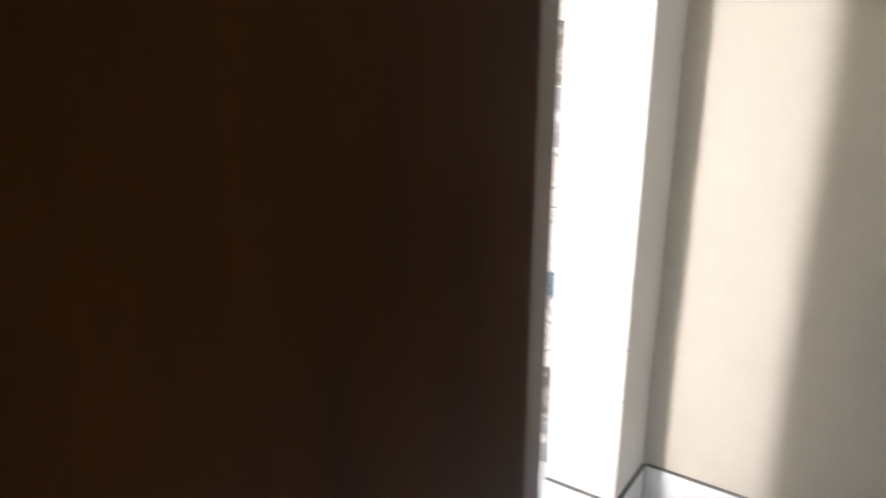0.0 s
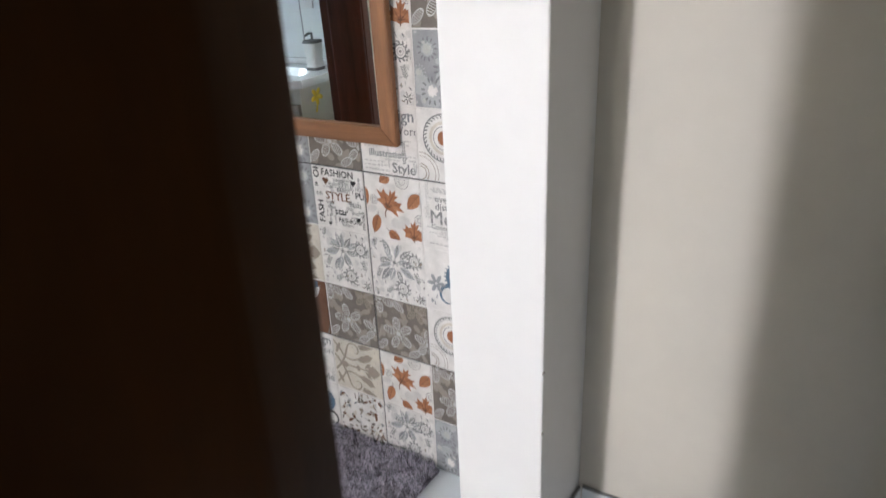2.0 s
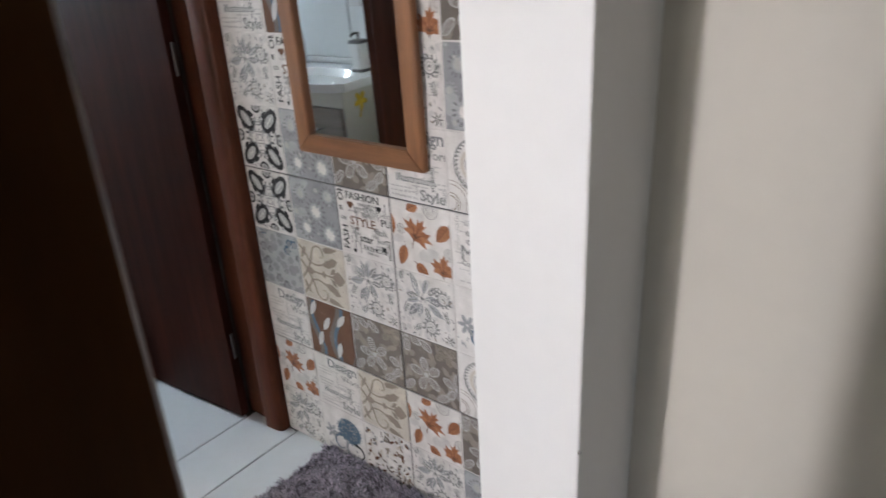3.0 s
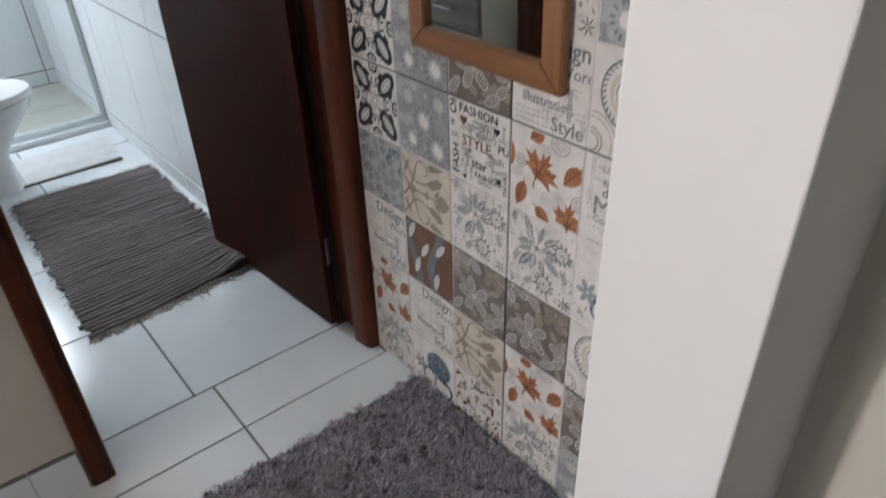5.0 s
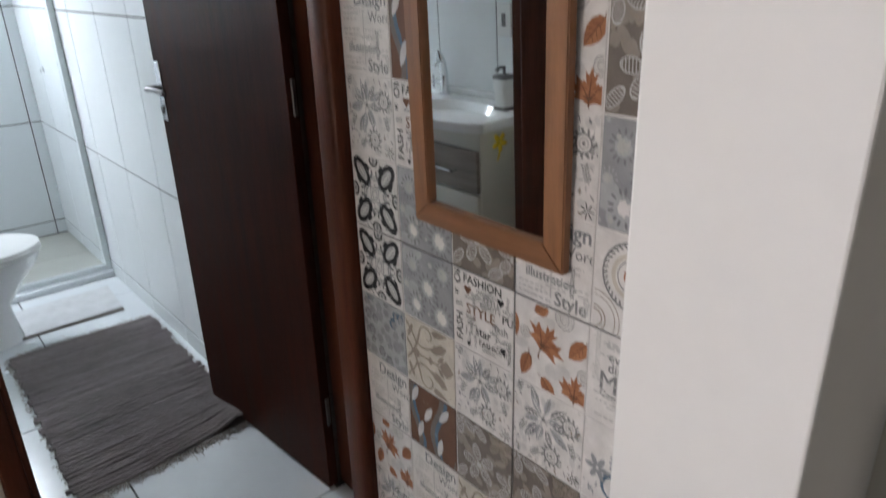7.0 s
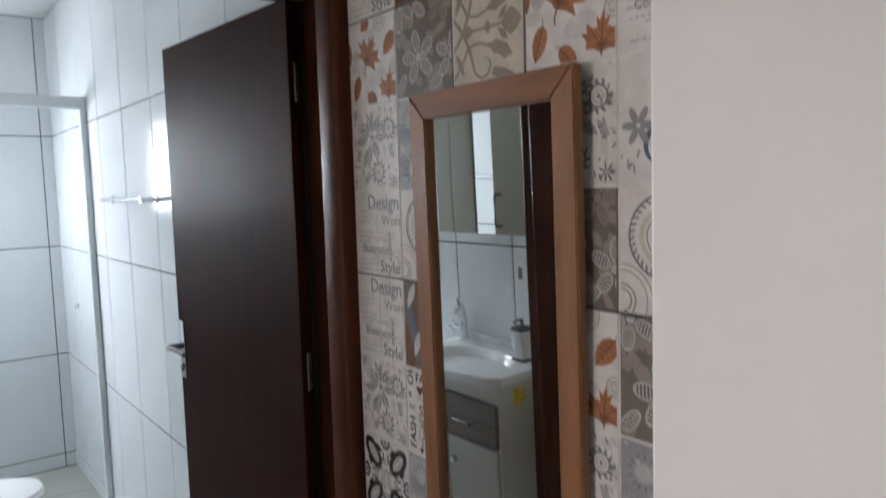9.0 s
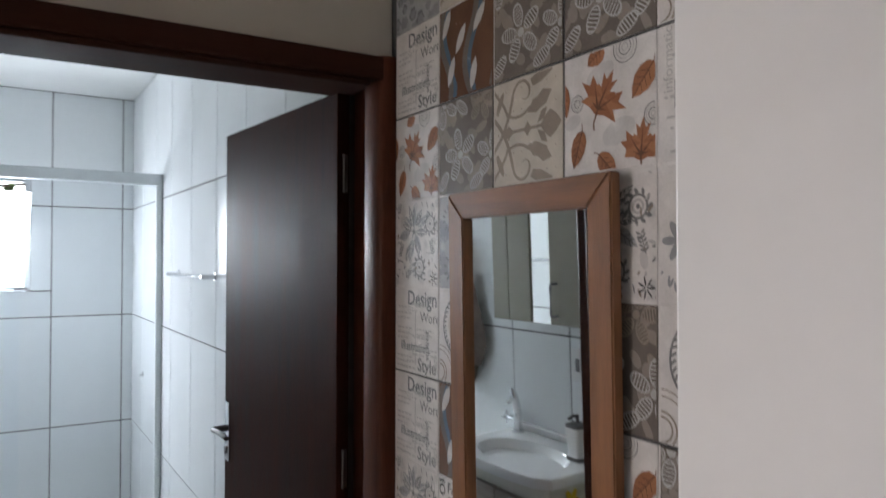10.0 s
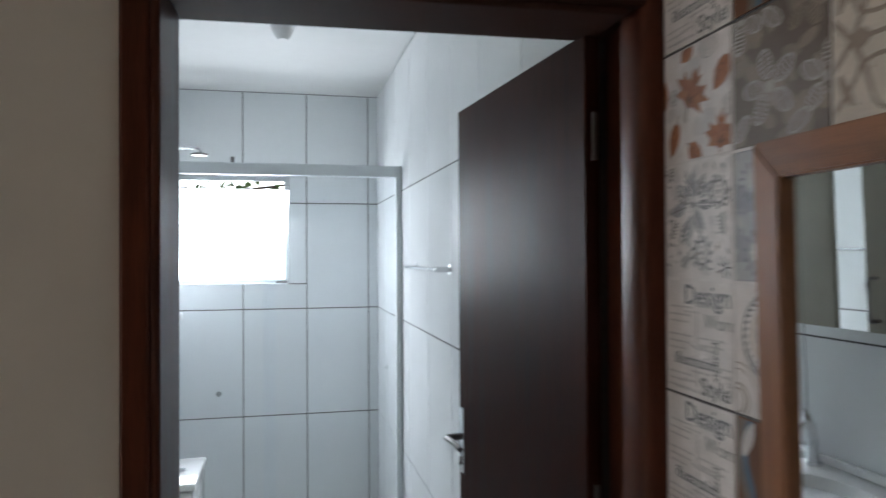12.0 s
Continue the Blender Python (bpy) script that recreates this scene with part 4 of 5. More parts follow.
def d_fashion():
    p = Print("white")
    t = p.text
    t("FASHION", 0.17, 0.86, 0.155, "dark")
    t("ON", 0.125, 0.80, 0.17, "dark", math.pi / 2)
    t("FASH", 0.155, 0.06, 0.165, "dark", math.pi / 2)
    t("on", 0.03, 0.52, 0.12, "grey")
    t("IE", 0.02, 0.66, 0.10, "dark")
    t("STYLE", 0.22, 0.475, 0.185, "rust")
    t("STYLE", 0.50, 0.70, 0.11, "grey")
    t("BEAUTY", 0.46, 0.62, 0.095, "grey")
    t("star", 0.38, 0.24, 0.17, "dark")
    t("fash", 0.70, 0.40, 0.14, "grey")
    t("push", 0.72, 0.28, 0.10, "grey")
    t("PU", 0.82, 0.55, 0.15, "dark")
    t("HOT", 0.83, 0.68, 0.08, "grey")
    t("FASHION!", 0.44, 0.12, 0.105, "dark")
    t("style", 0.38, 0.55, 0.09, "grey", math.pi / 2)
    t("love", 0.30, 0.08, 0.09, "grey", math.pi / 2)
    t("beauty", 0.33, 0.20, 0.085, "grey", math.pi / 2)
    t("model", 0.97, 0.05, 0.12, "dark", math.pi / 2)
    for u, v, q, key in ((0.25, 0.77, 0.065, "rust"), (0.80, 0.79, 0.055, "dark"), (0.84, 0.20, 0.05, "dark"), (0.36, 0.43, 0.03, "rust"), (0.26, 0.06, 0.035, "dark")):
        p.ell(u - q * 0.45, v + q * 0.3, q * 0.55, q * 0.5, 0, key, 10)
        p.ell(u + q * 0.45, v + q * 0.3, q * 0.55, q * 0.5, 0, key, 10)
        p.up()
        p.poly([(u - q * 0.95, v + q * 0.15), (u, v - q), (u + q * 0.95, v + q * 0.15)], key)
        p.level -= 1
    for body, u, v, z, up in (("trend", 0.60, 0.80, 0.07, 0), ("glamour", 0.40, 0.78, 0.07, 0), ("design", 0.30, 0.72, 0.075, 0), ("model", 0.20, 0.66, 0.08, 0), ("look", 0.22, 0.40, 0.09, 0), ("dress", 0.24, 0.33, 0.08, 0), ("chic", 0.62, 0.34, 0.09, 0), ("new", 0.70, 0.20, 0.08, 0), ("fashion", 0.50, 0.06, 0.08, 0), ("style", 0.66, 0.44, 0.07, 0), ("shop", 0.93, 0.74, 0.08, 1), ("love", 0.24, 0.18, 0.07, 1), ("moda", 0.40, 0.05, 0.08, 1)):
        t(body, u, v, z, "grey", math.pi / 2 * up)
    for k in range(9):
        p.stroke([(0.40 + 0.06 * (k % 3), 0.82 - 0.022 * k), (0.62 + 0.03 * (k % 4), 0.82 - 0.022 * k)], 0.004, "grey")
    return p.done("tile")


def d_leaves():
    p = Print("white")
    for u, v, a, b in ((0.42, 0.80, 0.16, 0.08), (0.62, 0.30, 0.18, 0.10), (0.10, 0.45, 0.10, 0.06)):
        p.ell(u, v, a, b, 0.3, "haze", 18)
    for u, v, q in ((0.155, 0.60, 0.075), (0.69, 0.95, 0.125), (0.97, 0.38, 0.09)):
        for k in range(4):
            p.ring(u, v, q * (1 - 0.24 * k), 0.009, "pale" if k % 2 else "grey", 18)
    p.maple(0.45, 0.60, 0.335, -0.55, "orange")
    p.maple(0.86, 0.17, 0.29, -0.1, "orange")
    for u, v, a, b, t in ((0.88, 0.66, 0.15, 0.10, -2.3), (0.17, 0.22, 0.15, 0.085, -1.9), (0.38, 0.95, 0.10, 0.085, -2.6), (0.50, 0.05, 0.13, 0.085, -0.8), (0.0, 0.66, 0.14, 0.07, -1.4)):
        c, s = math.cos(t), math.sin(t)
        leaf = [(u + x * a * c - y * b * s, v + x * a * s + y * b * c) for x, y in ((1.15, 0), (0.75, 0.55), (0.2, 0.95), (-0.4, 0.95), (-0.85, 0.55), (-1, 0), (-0.85, -0.55), (-0.4, -0.95), (0.2, -0.95), (0.75, -0.55))]
        p.poly(leaf, "orange")
        p.poly([leaf[0], leaf[1], leaf[2], leaf[3], leaf[4], leaf[5]], "apricot")
        p.stroke([leaf[0], leaf[5], (u - 1.4 * a * c + 0.3 * b * s, v - 1.4 * a * s - 0.3 * b * c)], 0.005, "rust")
        for q in (-0.5, -0.1, 0.3):
            for sg in (-1, 1):
                p.stroke([(u + q * a * c, v + q * a * s), (u + (q + 0.3) * a * c - sg * 0.65 * b * s, v + (q + 0.3) * a * s + sg * 0.65 * b * c)], 0.003, "rust")
    return p.done("tile")


def d_words(first="Design"):
    p = Print("white")
    t = p.text
    rr = random.Random(len(first))
    if first == "Design":
        t("Design", 0.30, 0.80, 0.245, "shade")
        t("Word", 0.60, 0.61, 0.175, "grey")
        t("illustration", 0.14, 0.26, 0.155, "shade")
        t("Style", 0.54, 0.04, 0.215, "grey")
        t("stylized", 0.79, 0.18, 0.11, "grey", math.pi / 2)
        t("tags", 0.97, 0.06, 0.13, "pale", math.pi / 2)
        lines = [(0.06, 0.70, 0.40), (0.06, 0.64, 0.35), (0.06, 0.52, 0.42), (0.06, 0.46, 0.40), (0.06, 0.40, 0.30), (0.40, 0.44, 0.66), (0.52, 0.52, 0.90), (0.52, 0.46, 0.86), (0.05, 0.18, 0.42), (0.05, 0.12, 0.38), (0.05, 0.06, 0.46), (0.84, 0.30, 0.97), (0.84, 0.24, 0.97)]
        p.stroke([(0.49, 0.10), (0.49, 0.72)], 0.010, "pale")
        p.stroke([(0.40, 0.30), (0.70, 0.30)], 0.004, "pale")
    else:
        t("every", 0.22, 0.72, 0.15, "grey")
        t("distr", 0.22, 0.60, 0.15, "grey")
        t("Me", 0.12, 0.38, 0.30, "grey")
        t("information", 0.12, 0.50, 0.12, "pale", math.pi / 2)
        t("Concept", 0.14, 0.30, 0.11, "grey")
        t("ill", 0.40, 0.14, 0.16, "grey")
        lines = [(0.2, 0.92, 0.9), (0.2, 0.86, 0.8), (0.1, 0.24, 0.6), (0.1, 0.07, 0.9), (0.5, 0.45, 0.9)]
    for k in range(10 if first == "Design" else 16):
        a, v = rr.uniform(0.03, 0.6), 0.05 + 0.9 * rr.random()
        lines.append((a, v, a + rr.uniform(0.15, 0.4)))
    for a, v, b in lines:
        x = a
        while x < b:
            w = rr.uniform(0.03, 0.09)
            p.stroke([(x, v), (min(b, x + w), v)], 0.010, "pale")
            x += w + 0.02
    return p.done("tile")


def d_circles():
    p = Print("white")
    p.ring(0.42, 0.62, 0.34, 0.02, "grey", 30)
    for k in range(34):
        t = 2 * math.pi * k / 34
        p.stroke([(0.42 + 0.28 * math.cos(t), 0.62 + 0.28 * math.sin(t)), (0.42 + 0.33 * math.cos(t + 0.12), 0.62 + 0.33 * math.sin(t + 0.12))], 0.010, "grey")
    p.ring(0.42, 0.62, 0.235, 0.045, "cream", 26)
    p.ring(0.42, 0.62, 0.17, 0.012, "grey", 26)
    p.ell(0.42, 0.62, 0.10, 0.105, 0, "orange", 16)
    for r in (0.30, 0.25, 0.14, 0.10):
        p.ring(0.02, 0.10, r, 0.016 if r < 0.2 else 0.010, "tan", 26)
        p.ring(0.84, 0.02, r * 0.8, 0.014, "pale", 22)
    p.ring(0.95, 0.95, 0.18, 0.02, "pale", 20)
    p.stroke([(0.75, 0.35), (0.85, 0.42), (0.9, 0.30), (0.99, 0.36)], 0.012, "pale")
    return p.done("tile")


def d_sketch(seed=2):
    p = Print("white")
    r = random.Random(seed)
    for k in range(26):
        p.ell(r.random(), r.random(), r.uniform(0.04, 0.09), r.uniform(0.03, 0.05), r.uniform(0, 3), "haze", 12)

    def leaf(u, v, a, b, t, body, vein):
        c, s = math.cos(t), math.sin(t)
        p.poly([(u + x * a * c - y * b * s, v + x * a * s + y * b * c) for x, y in ((1.1, 0), (0.65, 0.55), (0.1, 0.95), (-0.5, 0.8), (-1, 0), (-0.6, -0.6), (0.0, -0.95), (0.6, -0.6))], body)
        p.stroke([(u - a * c, v - a * s), (u + 0.9 * a * c, v + 0.9 * a * s)], 0.005, vein)
        for q in (-0.45, 0.0, 0.4):
            for sg in (-1, 1):
                p.stroke([(u + q * a * c, v + q * a * s), (u + (q + 0.3) * a * c - sg * 0.6 * b * s, v + (q + 0.3) * a * s + sg * 0.6 * b * c)], 0.004, vein)

    for k in range(12):
        t = 0.35 + 2 * math.pi * k / 12 + r.uniform(-0.22, 0.22)
        q = r.uniform(0.15, 0.27)
        leaf(0.45 + q * math.cos(t), 0.64 + q * math.sin(t), r.uniform(0.11, 0.16), r.uniform(0.045, 0.07), t, ("slate", "grey", "mist", "shade")[k % 4], "white" if k % 4 != 2 else "grey")
    for k in range(9):
        t = 2 * math.pi * k / 9
        p.ell(0.45 + 0.055 * math.cos(t), 0.64 + 0.055 * math.sin(t), 0.035, 0.018, t, "white" if k % 2 else "pale", 8)
    p.ell(0.45, 0.64, 0.03, 0.03, 0, "grey", 10)
    for u, v, q in ((0.82, 0.72, 0.12), (0.58, 0.22, 0.13)):
        for k in range(11):
            t = 2 * math.pi * k / 11
            p.ell(u + q * math.cos(t), v + q * math.sin(t), 0.030, 0.016, t + 0.6, "grey", 8)
        for k, key in enumerate(("grey", "white", "pale", "white", "grey")):
            p.ell(u, v, q * (0.85 - 0.17 * k), q * (0.85 - 0.17 * k), 0, key, 18)
    for k in range(70):
        u, v = r.random(), r.random()
        if math.hypot(u - 0.45, v - 0.64) > 0.36:
            p.ell(u, v, r.uniform(0.012, 0.042), r.uniform(0.007, 0.014), r.uniform(0, 3.1), r.choice(("grey", "grey", "pale", "shade", "tan")), 10)
    for u, v, t0 in ((0.10, 0.34, 1.1), (0.26, 0.10, 0.6), (0.90, 0.36, 1.9), (0.08, 0.86, 1.3)):
        p.stroke([(u, v), (u + 0.16 * math.cos(t0), v + 0.16 * math.sin(t0))], 0.005, "grey")
        for k in range(5):
            for s in (-1, 1):
                q = 0.034 * k + 0.02
                p.ell(u + q * math.cos(t0) + 0.03 * math.cos(t0 + s), v + q * math.sin(t0) + 0.03 * math.sin(t0 + s), 0.024, 0.009, t0 + s * 0.9, "grey", 8)
    bloom(p, 0.90, 0.10, 0.09, 7, "dark", fat=0.14)
    return p.done("tile")


def hatched(p, u, v, a, b, t, line, fill, n=6):
    """A leaf drawn as an outline with lines across it."""
    c, s = math.cos(t), math.sin(t)
    p.ell(u, v, a, b, t, line, 16)
    p.ell(u, v, a * 0.86, b * 0.80, t, fill, 16)
    for k in range(n):
        q = -0.72 + 1.44 * k / (n - 1)
        w = b * 0.78 * math.sqrt(1 - q * q)
        p.stroke([(u + a * q * c - w * s, v + a * q * s + w * c), (u + a * (q + 0.1) * c + w * s, v + a * (q + 0.1) * s - w * c)], 0.0065, line)


def d_brown(seed=3):
    p = Print("brown")
    r = random.Random(seed)
    for k in range(34):
        p.ell(r.random(), r.random(), r.uniform(0.06, 0.12), r.uniform(0.035, 0.06), r.uniform(0, 3), "taupe", 14)
    for k in range(12):
        hatched(p, r.random(), r.random(), r.uniform(0.07, 0.11), r.uniform(0.04, 0.055), r.uniform(0, 3), "tan", "taupe", 4)
    for u, v, q, rot in ((0.42, 0.40, 0.30, 0.5), (0.98, 0.34, 0.27, 0.2), (0.10, 0.98, 0.27, 0.9), (0.80, 0.92, 0.24, 0.1)):
        line = "pale" if q > 0.25 else "tan"
        for k in range(5):
            t = rot + 2 * math.pi * k / 5 + r.uniform(-0.1, 0.1)
            hatched(p, u + 0.60 * q * math.cos(t), v + 0.60 * q * math.sin(t), 0.40 * q, 0.25 * q, t, line, "brown")
        p.ell(u, v, 0.16 * q, 0.16 * q, 0, line, 10)
    for u, v, t in ((0.10, 0.14, 0.8), (0.72, 0.10, 0.5), (0.45, 0.90, -0.6)):
        hatched(p, u, v, 0.13, 0.065, t, "pale", "brown", 7)
    return p.done("tile")


def d_damask():
    p = Print("cream")
    for k in range(40):
        p.ell((0.07 + 0.12 * (k % 8)), 0.1 + 0.2 * (k // 8), 0.008, 0.008, 0, "tan", 6)
    def bez(a, b, c, d, n=14):
        return [tuple(a[k] * (1 - t) ** 3 + 3 * b[k] * t * (1 - t) ** 2 + 3 * c[k] * t * t * (1 - t) + d[k] * t ** 3 for k in (0, 1)) for t in [i / n for i in range(n + 1)]]

    for sg in (-1, 1):
        q = lambda u, v: (u, 0.5 + sg * v)
        p.stroke(bez(q(0.0, -0.16), q(0.16, -0.02), q(0.24, 0.12), q(0.30, 0.34)), 0.021, "tan")
        p.stroke(bez(q(0.30, 0.34), q(0.34, 0.50), q(0.52, 0.50), q(0.55, 0.36)), 0.015, "tan")
        p.stroke(bez(q(0.55, 0.36), q(0.56, 0.28), q(0.46, 0.25), q(0.43, 0.32)), 0.015, "tan", True)
        p.stroke(bez(q(0.24, 0.16), q(0.36, 0.10), q(0.48, 0.14), q(0.56, 0.20)), 0.015, "tan")
        p.poly([q(0.52, 0.15), q(0.64, 0.13), q(0.78, 0.19), q(0.86, 0.30), q(0.74, 0.33), q(0.66, 0.27), q(0.60, 0.26)], "tan")
        p.poly([q(0.60, 0.38), q(0.72, 0.40), q(0.88, 0.48), q(0.84, 0.50), q(0.66, 0.50), q(0.56, 0.45)], "tan")
        p.ell(0.10, 0.5 + sg * 0.30, 0.12, 0.035, sg * 1.1, "tan", 14)
        p.stroke(bez(q(0.0, 0.44), q(0.08, 0.34), q(0.16, 0.30), q(0.22, 0.16)), 0.017, "tan")
        p.poly([q(0.70, 0.0), q(0.78, 0.09), q(0.84, 0.13), q(0.92, 0.08), q(0.99, 0.0)], "tan")
        p.poly([q(0.66, 0.03), q(0.72, 0.14), q(0.80, 0.16), q(0.76, 0.06)], "tan")
    p.stroke([(0.16, 0.5), (0.74, 0.5)], 0.015, "tan")
    p.poly([(0.46, 0.5), (0.52, 0.57), (0.58, 0.5), (0.52, 0.43)], "tan")
    p.poly([(0.14, 0.5), (0.24, 0.57), (0.32, 0.5), (0.24, 0.43)], "tan")
    return p.done("tile")


def d_waves():
    p = Print("rust")
    for k in range(6):
        pts = [(-0.1 + 0.24 * k + 0.11 * math.sin(5 * v + k), v) for v in [i / 14 for i in range(15)]]
        p.stroke(pts, 0.060, "brown" if k % 2 else "rust")
        if k % 2:
            p.stroke([(u + 0.07, v) for u, v in pts], 0.035, "blue")
    for u, v, t in ((0.24, 0.30, 1.2), (0.42, 0.62, 1.0), (0.66, 0.20, 1.3), (0.76, 0.76, 0.9), (0.14, 0.84, 1.1)):
        c, s = math.cos(t), math.sin(t)
        p.poly([(u + x * 0.17 * c - y * 0.058 * s, v + x * 0.17 * s + y * 0.058 * c) for x, y in ((1, 0), (0.6, 0.7), (0.1, 1), (-0.5, 0.75), (-1, 0), (-0.6, -0.7), (0, -1), (0.5, -0.75))], "haze")
    return p.done("tile")


def d_owl():
    p = Print("white")
    p.ell(0.62, 0.60, 0.27, 0.25, 0, "blue", 26)
    p.up()
    r = random.Random(8)
    for k in range(26):
        t = 2 * math.pi * k / 26
        p.ell(0.62 + 0.27 * math.cos(t), 0.60 + 0.25 * math.sin(t), 0.035, 0.014, t, "blue", 8)
    for k in range(46):
        t = r.uniform(0, 6.28)
        q = 0.24 * math.sqrt(r.random())
        p.ell(0.62 + q * math.cos(t), 0.60 + q * math.sin(t), 0.022, 0.012, t, "slate", 8)
    p.level -= 1
    p.stroke(scroll(0.40, 0.26, 0.22, 1.0, 1, 20, 1.6), 0.035, "blue", True)
    p.stroke(scroll(0.80, 0.20, 0.18, 2.0, -1, 20, 1.5), 0.03, "dark", True)
    p.stroke([(0.55, 0.40), (0.52, 0.2), (0.60, 0.02)], 0.03, "slate")
    bloom(p, 0.18, 0.45, 0.16, 6, "slate")
    for k in range(14):
        p.ell(r.random(), 0.04 + 0.2 * r.random(), 0.04, 0.012, r.uniform(0, 3), "slate", 8)
    return p.done("tile")


def d_cells():
    p = Print("mist")
    r = random.Random(4)
    for i in range(6):
        for j in range(6):
            u, v = (i + 0.4 + r.uniform(-0.3, 0.3)) / 5.6, (j + 0.5 * (i % 2) + 0.1 + r.uniform(-0.3, 0.3)) / 5.6
            q = r.uniform(0.06, 0.105)
            p.blotch(u, v, q, r.choice(("slate", "slate", "shade", "blue")), i * 9 + j, 12, 0.4)
            p.blotch(u + 0.01, v - 0.012, q * 0.72, "slate", i * 7 + j, 10, 0.4)
    return p.done("tile")


def d_mosaic():
    p = Print("white")
    r = random.Random(6)
    for k in range(120):
        p.ell(r.random(), r.random(), r.uniform(0.025, 0.075), r.uniform(0.012, 0.034), r.uniform(0, 3.1), r.choice(("shade", "rust", "rust", "pale", "brown", "tan", "brown", "cream")), 9)
        if k == 36:
            p.up()
    return p.done("tile")


DESIGN = dict(o=d_oval(), m=d_mistflower(1), M=d_mistflower(9), f=d_fashion(), l=d_leaves(), w=d_words(), e=d_words("every"), c=d_circles(), s=d_sketch(2), S=d_sketch(7), b=d_brown(3), B=d_brown(12), d=d_damask(), v=d_waves(), u=d_owl(), k=d_cells(), x=d_mosaic())
# from the floor up; columns from the bathroom door towards the pier
ROWS_OF_PRINTS = ("suxsm", "lwdlb", "wvbBc", "kdsSu", "omfle", "ombwc", "sfusM", "wvdlb", "wcmBc", "smkSu", "lbdle", "wvbBc", "kdsxu", "omfle", "swbdc")
BLOCKS = ((0, 2), (2, 5), (5, 8), (8, 11), (11, 14), (14, 15))
for z0, z1 in BLOCKS:
    for c0, c1 in ((0, 3), (3, 5)):
        ya = Y0 + (3 - c0) * P - 0.0024
        yb = Y0 + (3 - c1) * P + (0.0024 if c1 == 3 else 0)
        if c1 == 5:
            yb = 0.5905
        if c0 == 0:
            ya = 1.5475
        za, zb = z0 * P + 0.0024, min(z1 * P - 0.0024, CEIL - 0.001)
        body = part("ceramic_tile", B(1.3617, 1.3668, yb, ya, za, zb), PR["white"], wall_pattern)
        for r in range(z0, z1):
            for c in range(c0, c1):
                if r * P + P > CEIL:
                    continue
                t = new("tile", DESIGN[ROWS_OF_PRINTS[r][c]])
                t.parent = body
                yl = Y0 + (3 - c) * P - 0.0023
                t.matrix_world = Matrix(((0, 0, -1, 1.3600), (-1, 0, 0, yl), (0, 1, 0, r * P + 0.0023), (0, 0, 0, 1)))

# ---- white wall tiles of the bathroom ----
TW, TH, TZ = 0.383, 0.654, 0.050
CUBES = {}


def slab(name, parent, x0, x1, y0, y1, z0, z1, material):
    """One tile: a shared bevelled block, as long as the size is the same."""
    key = (round(x1 - x0, 4), round(y1 - y0, 4), round(z1 - z0, 4), material.name)
    if key not in CUBES:
        sx, sy, sz = x1 - x0, y1 - y0, z1 - z0
        CUBES[key] = mesh("tile", B(-sx / 2, sx / 2, -sy / 2, sy / 2, -sz / 2, sz / 2, bevel=0.0012), material)
    ob = new(name, CUBES[key])
    ob.parent = parent
    ob.location = ((x0 + x1) / 2, (y0 + y1) / 2, (z0 + z1) / 2)
    return ob


def cuts(first, step, lo, hi):
    k = math.ceil((lo - first) / step + 1e-6)
    out = [lo]
    while first + k * step < hi - 0.06:
        if first + k * step > lo + 0.006:
            out.append(first + k * step)
        k += 1
    return list(zip(out, out[1:] + [hi]))


J = 0.0029
EAST_JOINTS = (1.737, 1.795, 2.17, 2.555, 2.93, 3.34, 3.755, 4.15, 4.54, 4.90)
BASE = 0.085
zs = [(0.0, BASE)] + [(a, b) for a, b in cuts(TZ, TH, BASE, CEIL - 0.006)]
for za, zb in zs:
    for ya, yb in zip(EAST_JOINTS, EAST_JOINTS[1:]):
        slab("tile", wall_be, 1.320 - (0.003 if zb <= BASE else 0), 1.3265, ya + J, yb - J, za + J, zb - J, M_WTILE)
    for ya, yb in cuts(2.58, 0.36, 1.737, 3.95):
        slab("tile", wall_bw, 0.1935, 0.200, ya + J, yb - J, za + J, zb - J, M_WTILE)
    for ya, yb in cuts(4.42, 0.385, 3.952, 4.90):
        slab("tile", wall_bw, -0.0065, 0.0, ya + J, yb - J, za + J, zb - J, M_WTILE)
    for xa, xb in cuts(0.848, TW, 0.001, 1.319):
        # the rows beside the window are cut round it
        pieces = [(xa, xb, za, zb)]
        if zb > WZ0 and za < WZ1 and xa < WX1 and xb > WX0:
            pieces = []
            if xb > WX1:
                pieces.append((WX1, xb, max(za, WZ0), min(zb, WZ1)))
            if xa < WX0:
                pieces.append((xa, WX0, max(za, WZ0), min(zb, WZ1)))
            if za < WZ0:
                pieces.append((xa, xb, za, WZ0))
            if zb > WZ1:
                pieces.append((xa, xb, WZ1, zb))
        for a, b, c, d in pieces:
            slab("tile", wall_bn, a + J, b - J, 4.900 - (0.003 if zb <= BASE else 0), 4.9065, c + J, d - J, M_WTILE)
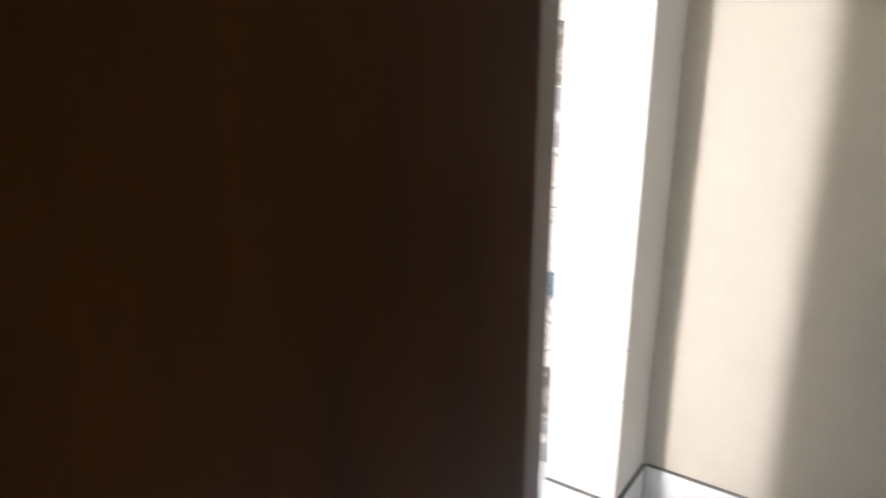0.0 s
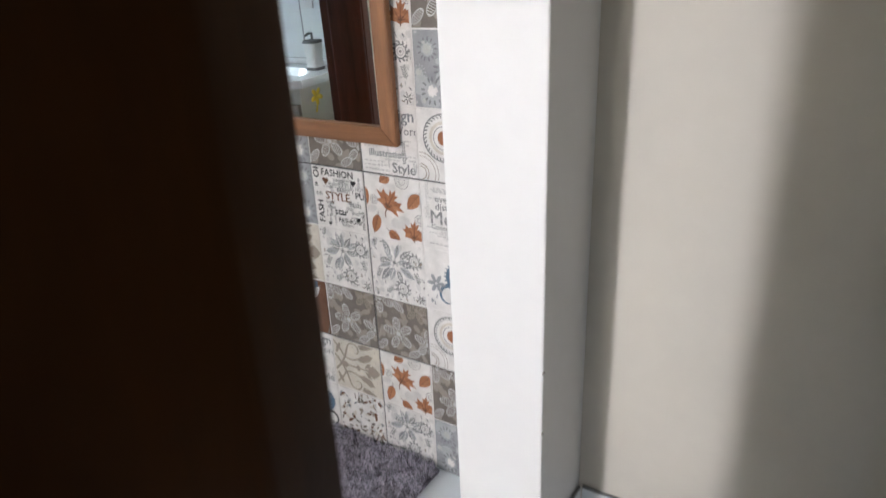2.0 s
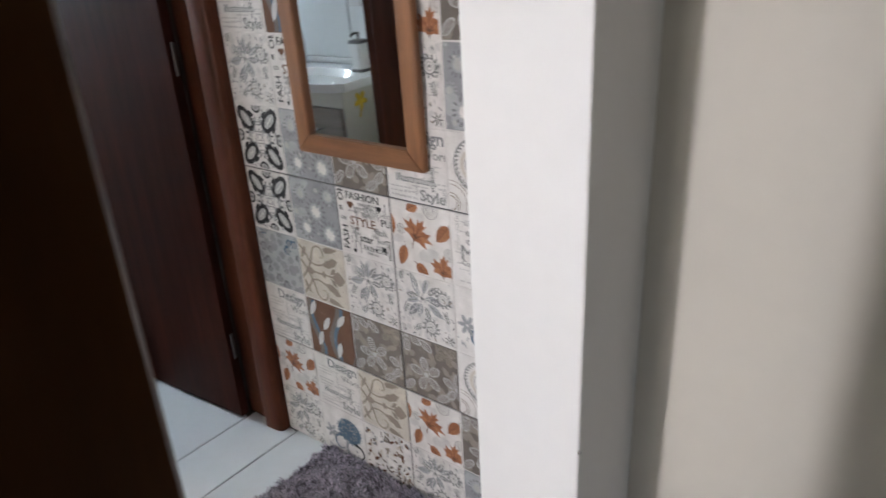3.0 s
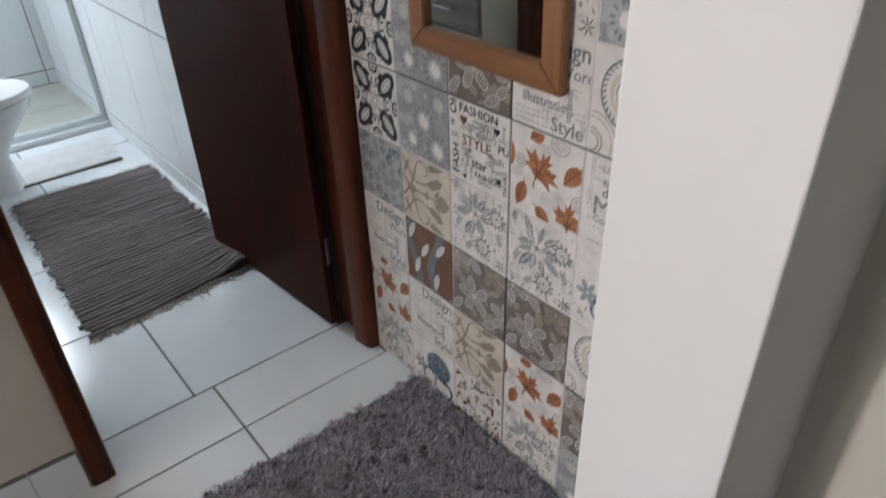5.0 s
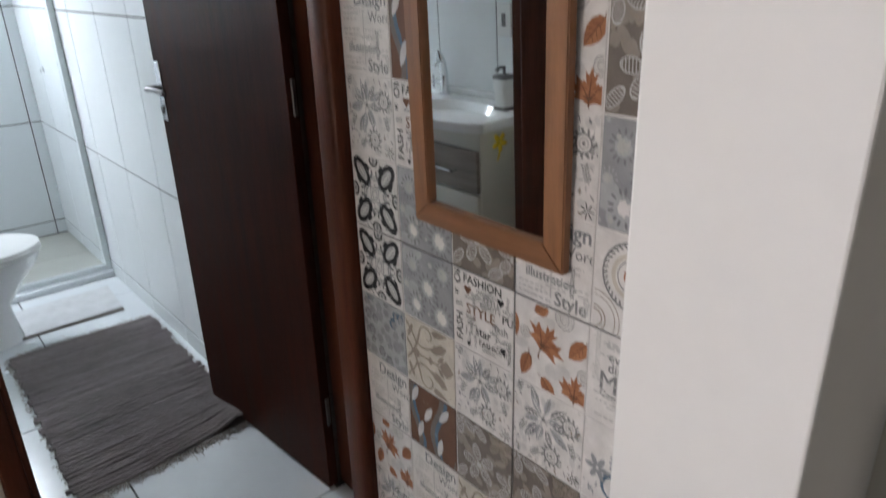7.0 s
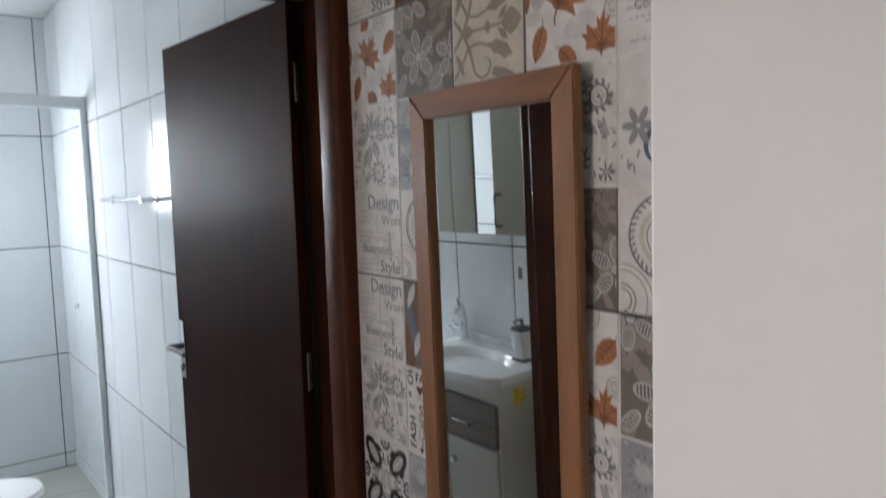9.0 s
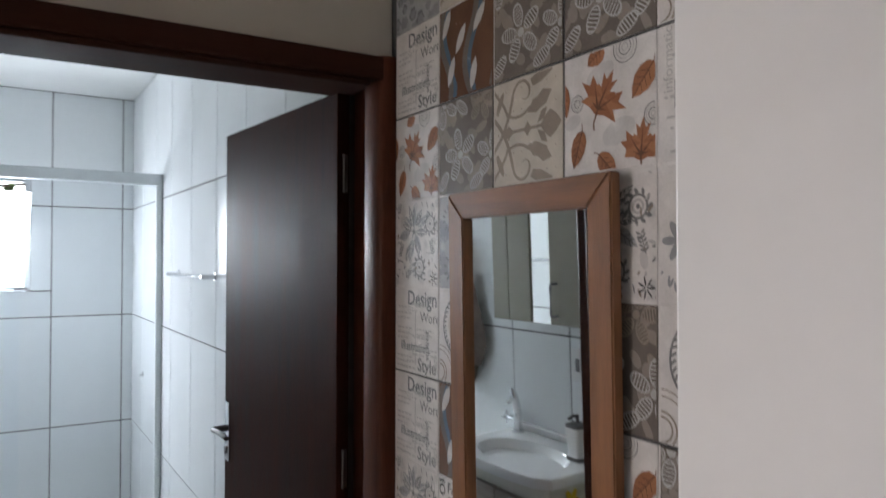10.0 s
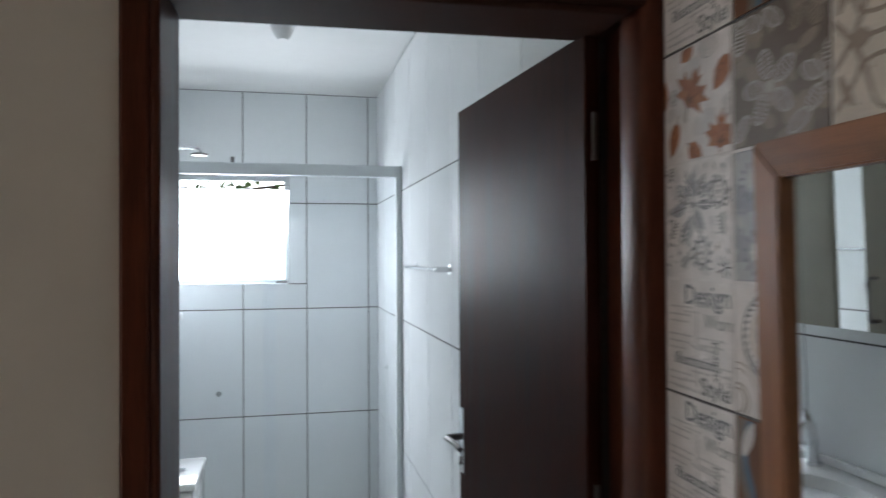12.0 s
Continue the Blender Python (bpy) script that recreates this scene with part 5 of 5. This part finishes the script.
# tiled window reveal
slab("tile", wall_bn, WX1 - 0.004, WX1 + 0.001, 4.9005, 4.944, WZ0 + J, WZ1 - J, M_WTILE)
slab("tile", wall_bn, WX0 + J, WX1 - 0.005, 4.9005, 4.944, WZ0 - 0.001, WZ0 + 0.004, M_WTILE)

# ---- floor tiles ----
F = 0.49
G = 0.0028


def lay(xr, yr, material=M_FTILE, top=0.0):
    for xa, xb in xr:
        for ya, yb in yr:
            slab("tile", floor, xa + G, xb - G, ya + G, yb - G, -0.009, top, material)


lay(cuts(0.888, F, -2.2, 1.369), cuts(1.512, F, -2.6, 1.512))
lay(cuts(0.888, F, -4.4, -2.2), cuts(1.512, F, 0.59, 1.512))
lay(cuts(0.888, F, -4.4, 1.359), [(1.512, 1.718)])
lay(cuts(0.831, F, 0.2, 1.319), cuts(1.718, F, 1.718, 3.930))
M_SHOWER = mat("shower_floor_glaze", (0.50, 0.50, 0.45), 0.3, vary=0.12, scale=5, bump=0.04, bscale=60)
lay([(0.0, 0.66), (0.66, 1.319)], [(4.02, 4.45), (4.45, 4.90)], M_SHOWER, -0.001)

# ---- tiled skirting with a dark joint on top ----
skirt = thing("baseboard", "white tile skirting with a dark joint along its top", kind="structure", category="skirting")
SK = 0.122
J2 = 0.0012


def skirting(x0, x1, y0, y1):
    slab("skirting_tile", skirt, x0, x1, y0, y1, 0.001, SK, M_FTILE)
    slab("joint", skirt, x0 + 0.0004, x1 - 0.0004, y0 + 0.0004, y1 - 0.0004, SK, SK + 0.008, M_SGROUT)


for ya, yb in ((-2.6, -2.08), (-2.08, -1.59), (-1.59, -1.10), (-1.10, -0.61), (-0.61, -0.12), (-0.12, 0.3595)):
    skirting(1.362, 1.3695, ya + J2, yb - J2)
skirting(1.1262, 1.3605, 0.3605, 0.3696)
skirting(1.1165, 1.1248, 0.3605, 0.5895)
for xa, xb in ((-3.03, -2.54), (-2.54, -2.05), (-2.05, -1.56), (-1.56, -1.07), (-1.07, -0.58), (-0.58, -0.09), (-0.09, 0.40), (0.40, 0.507)):
    skirting(xa + J2, xb - J2, 1.5565, 1.5646)
for ob in [o for o in skirt.children if o.location.y > 1.4]:
    ob.matrix_world = SKEW @ Matrix.Translation(ob.location)
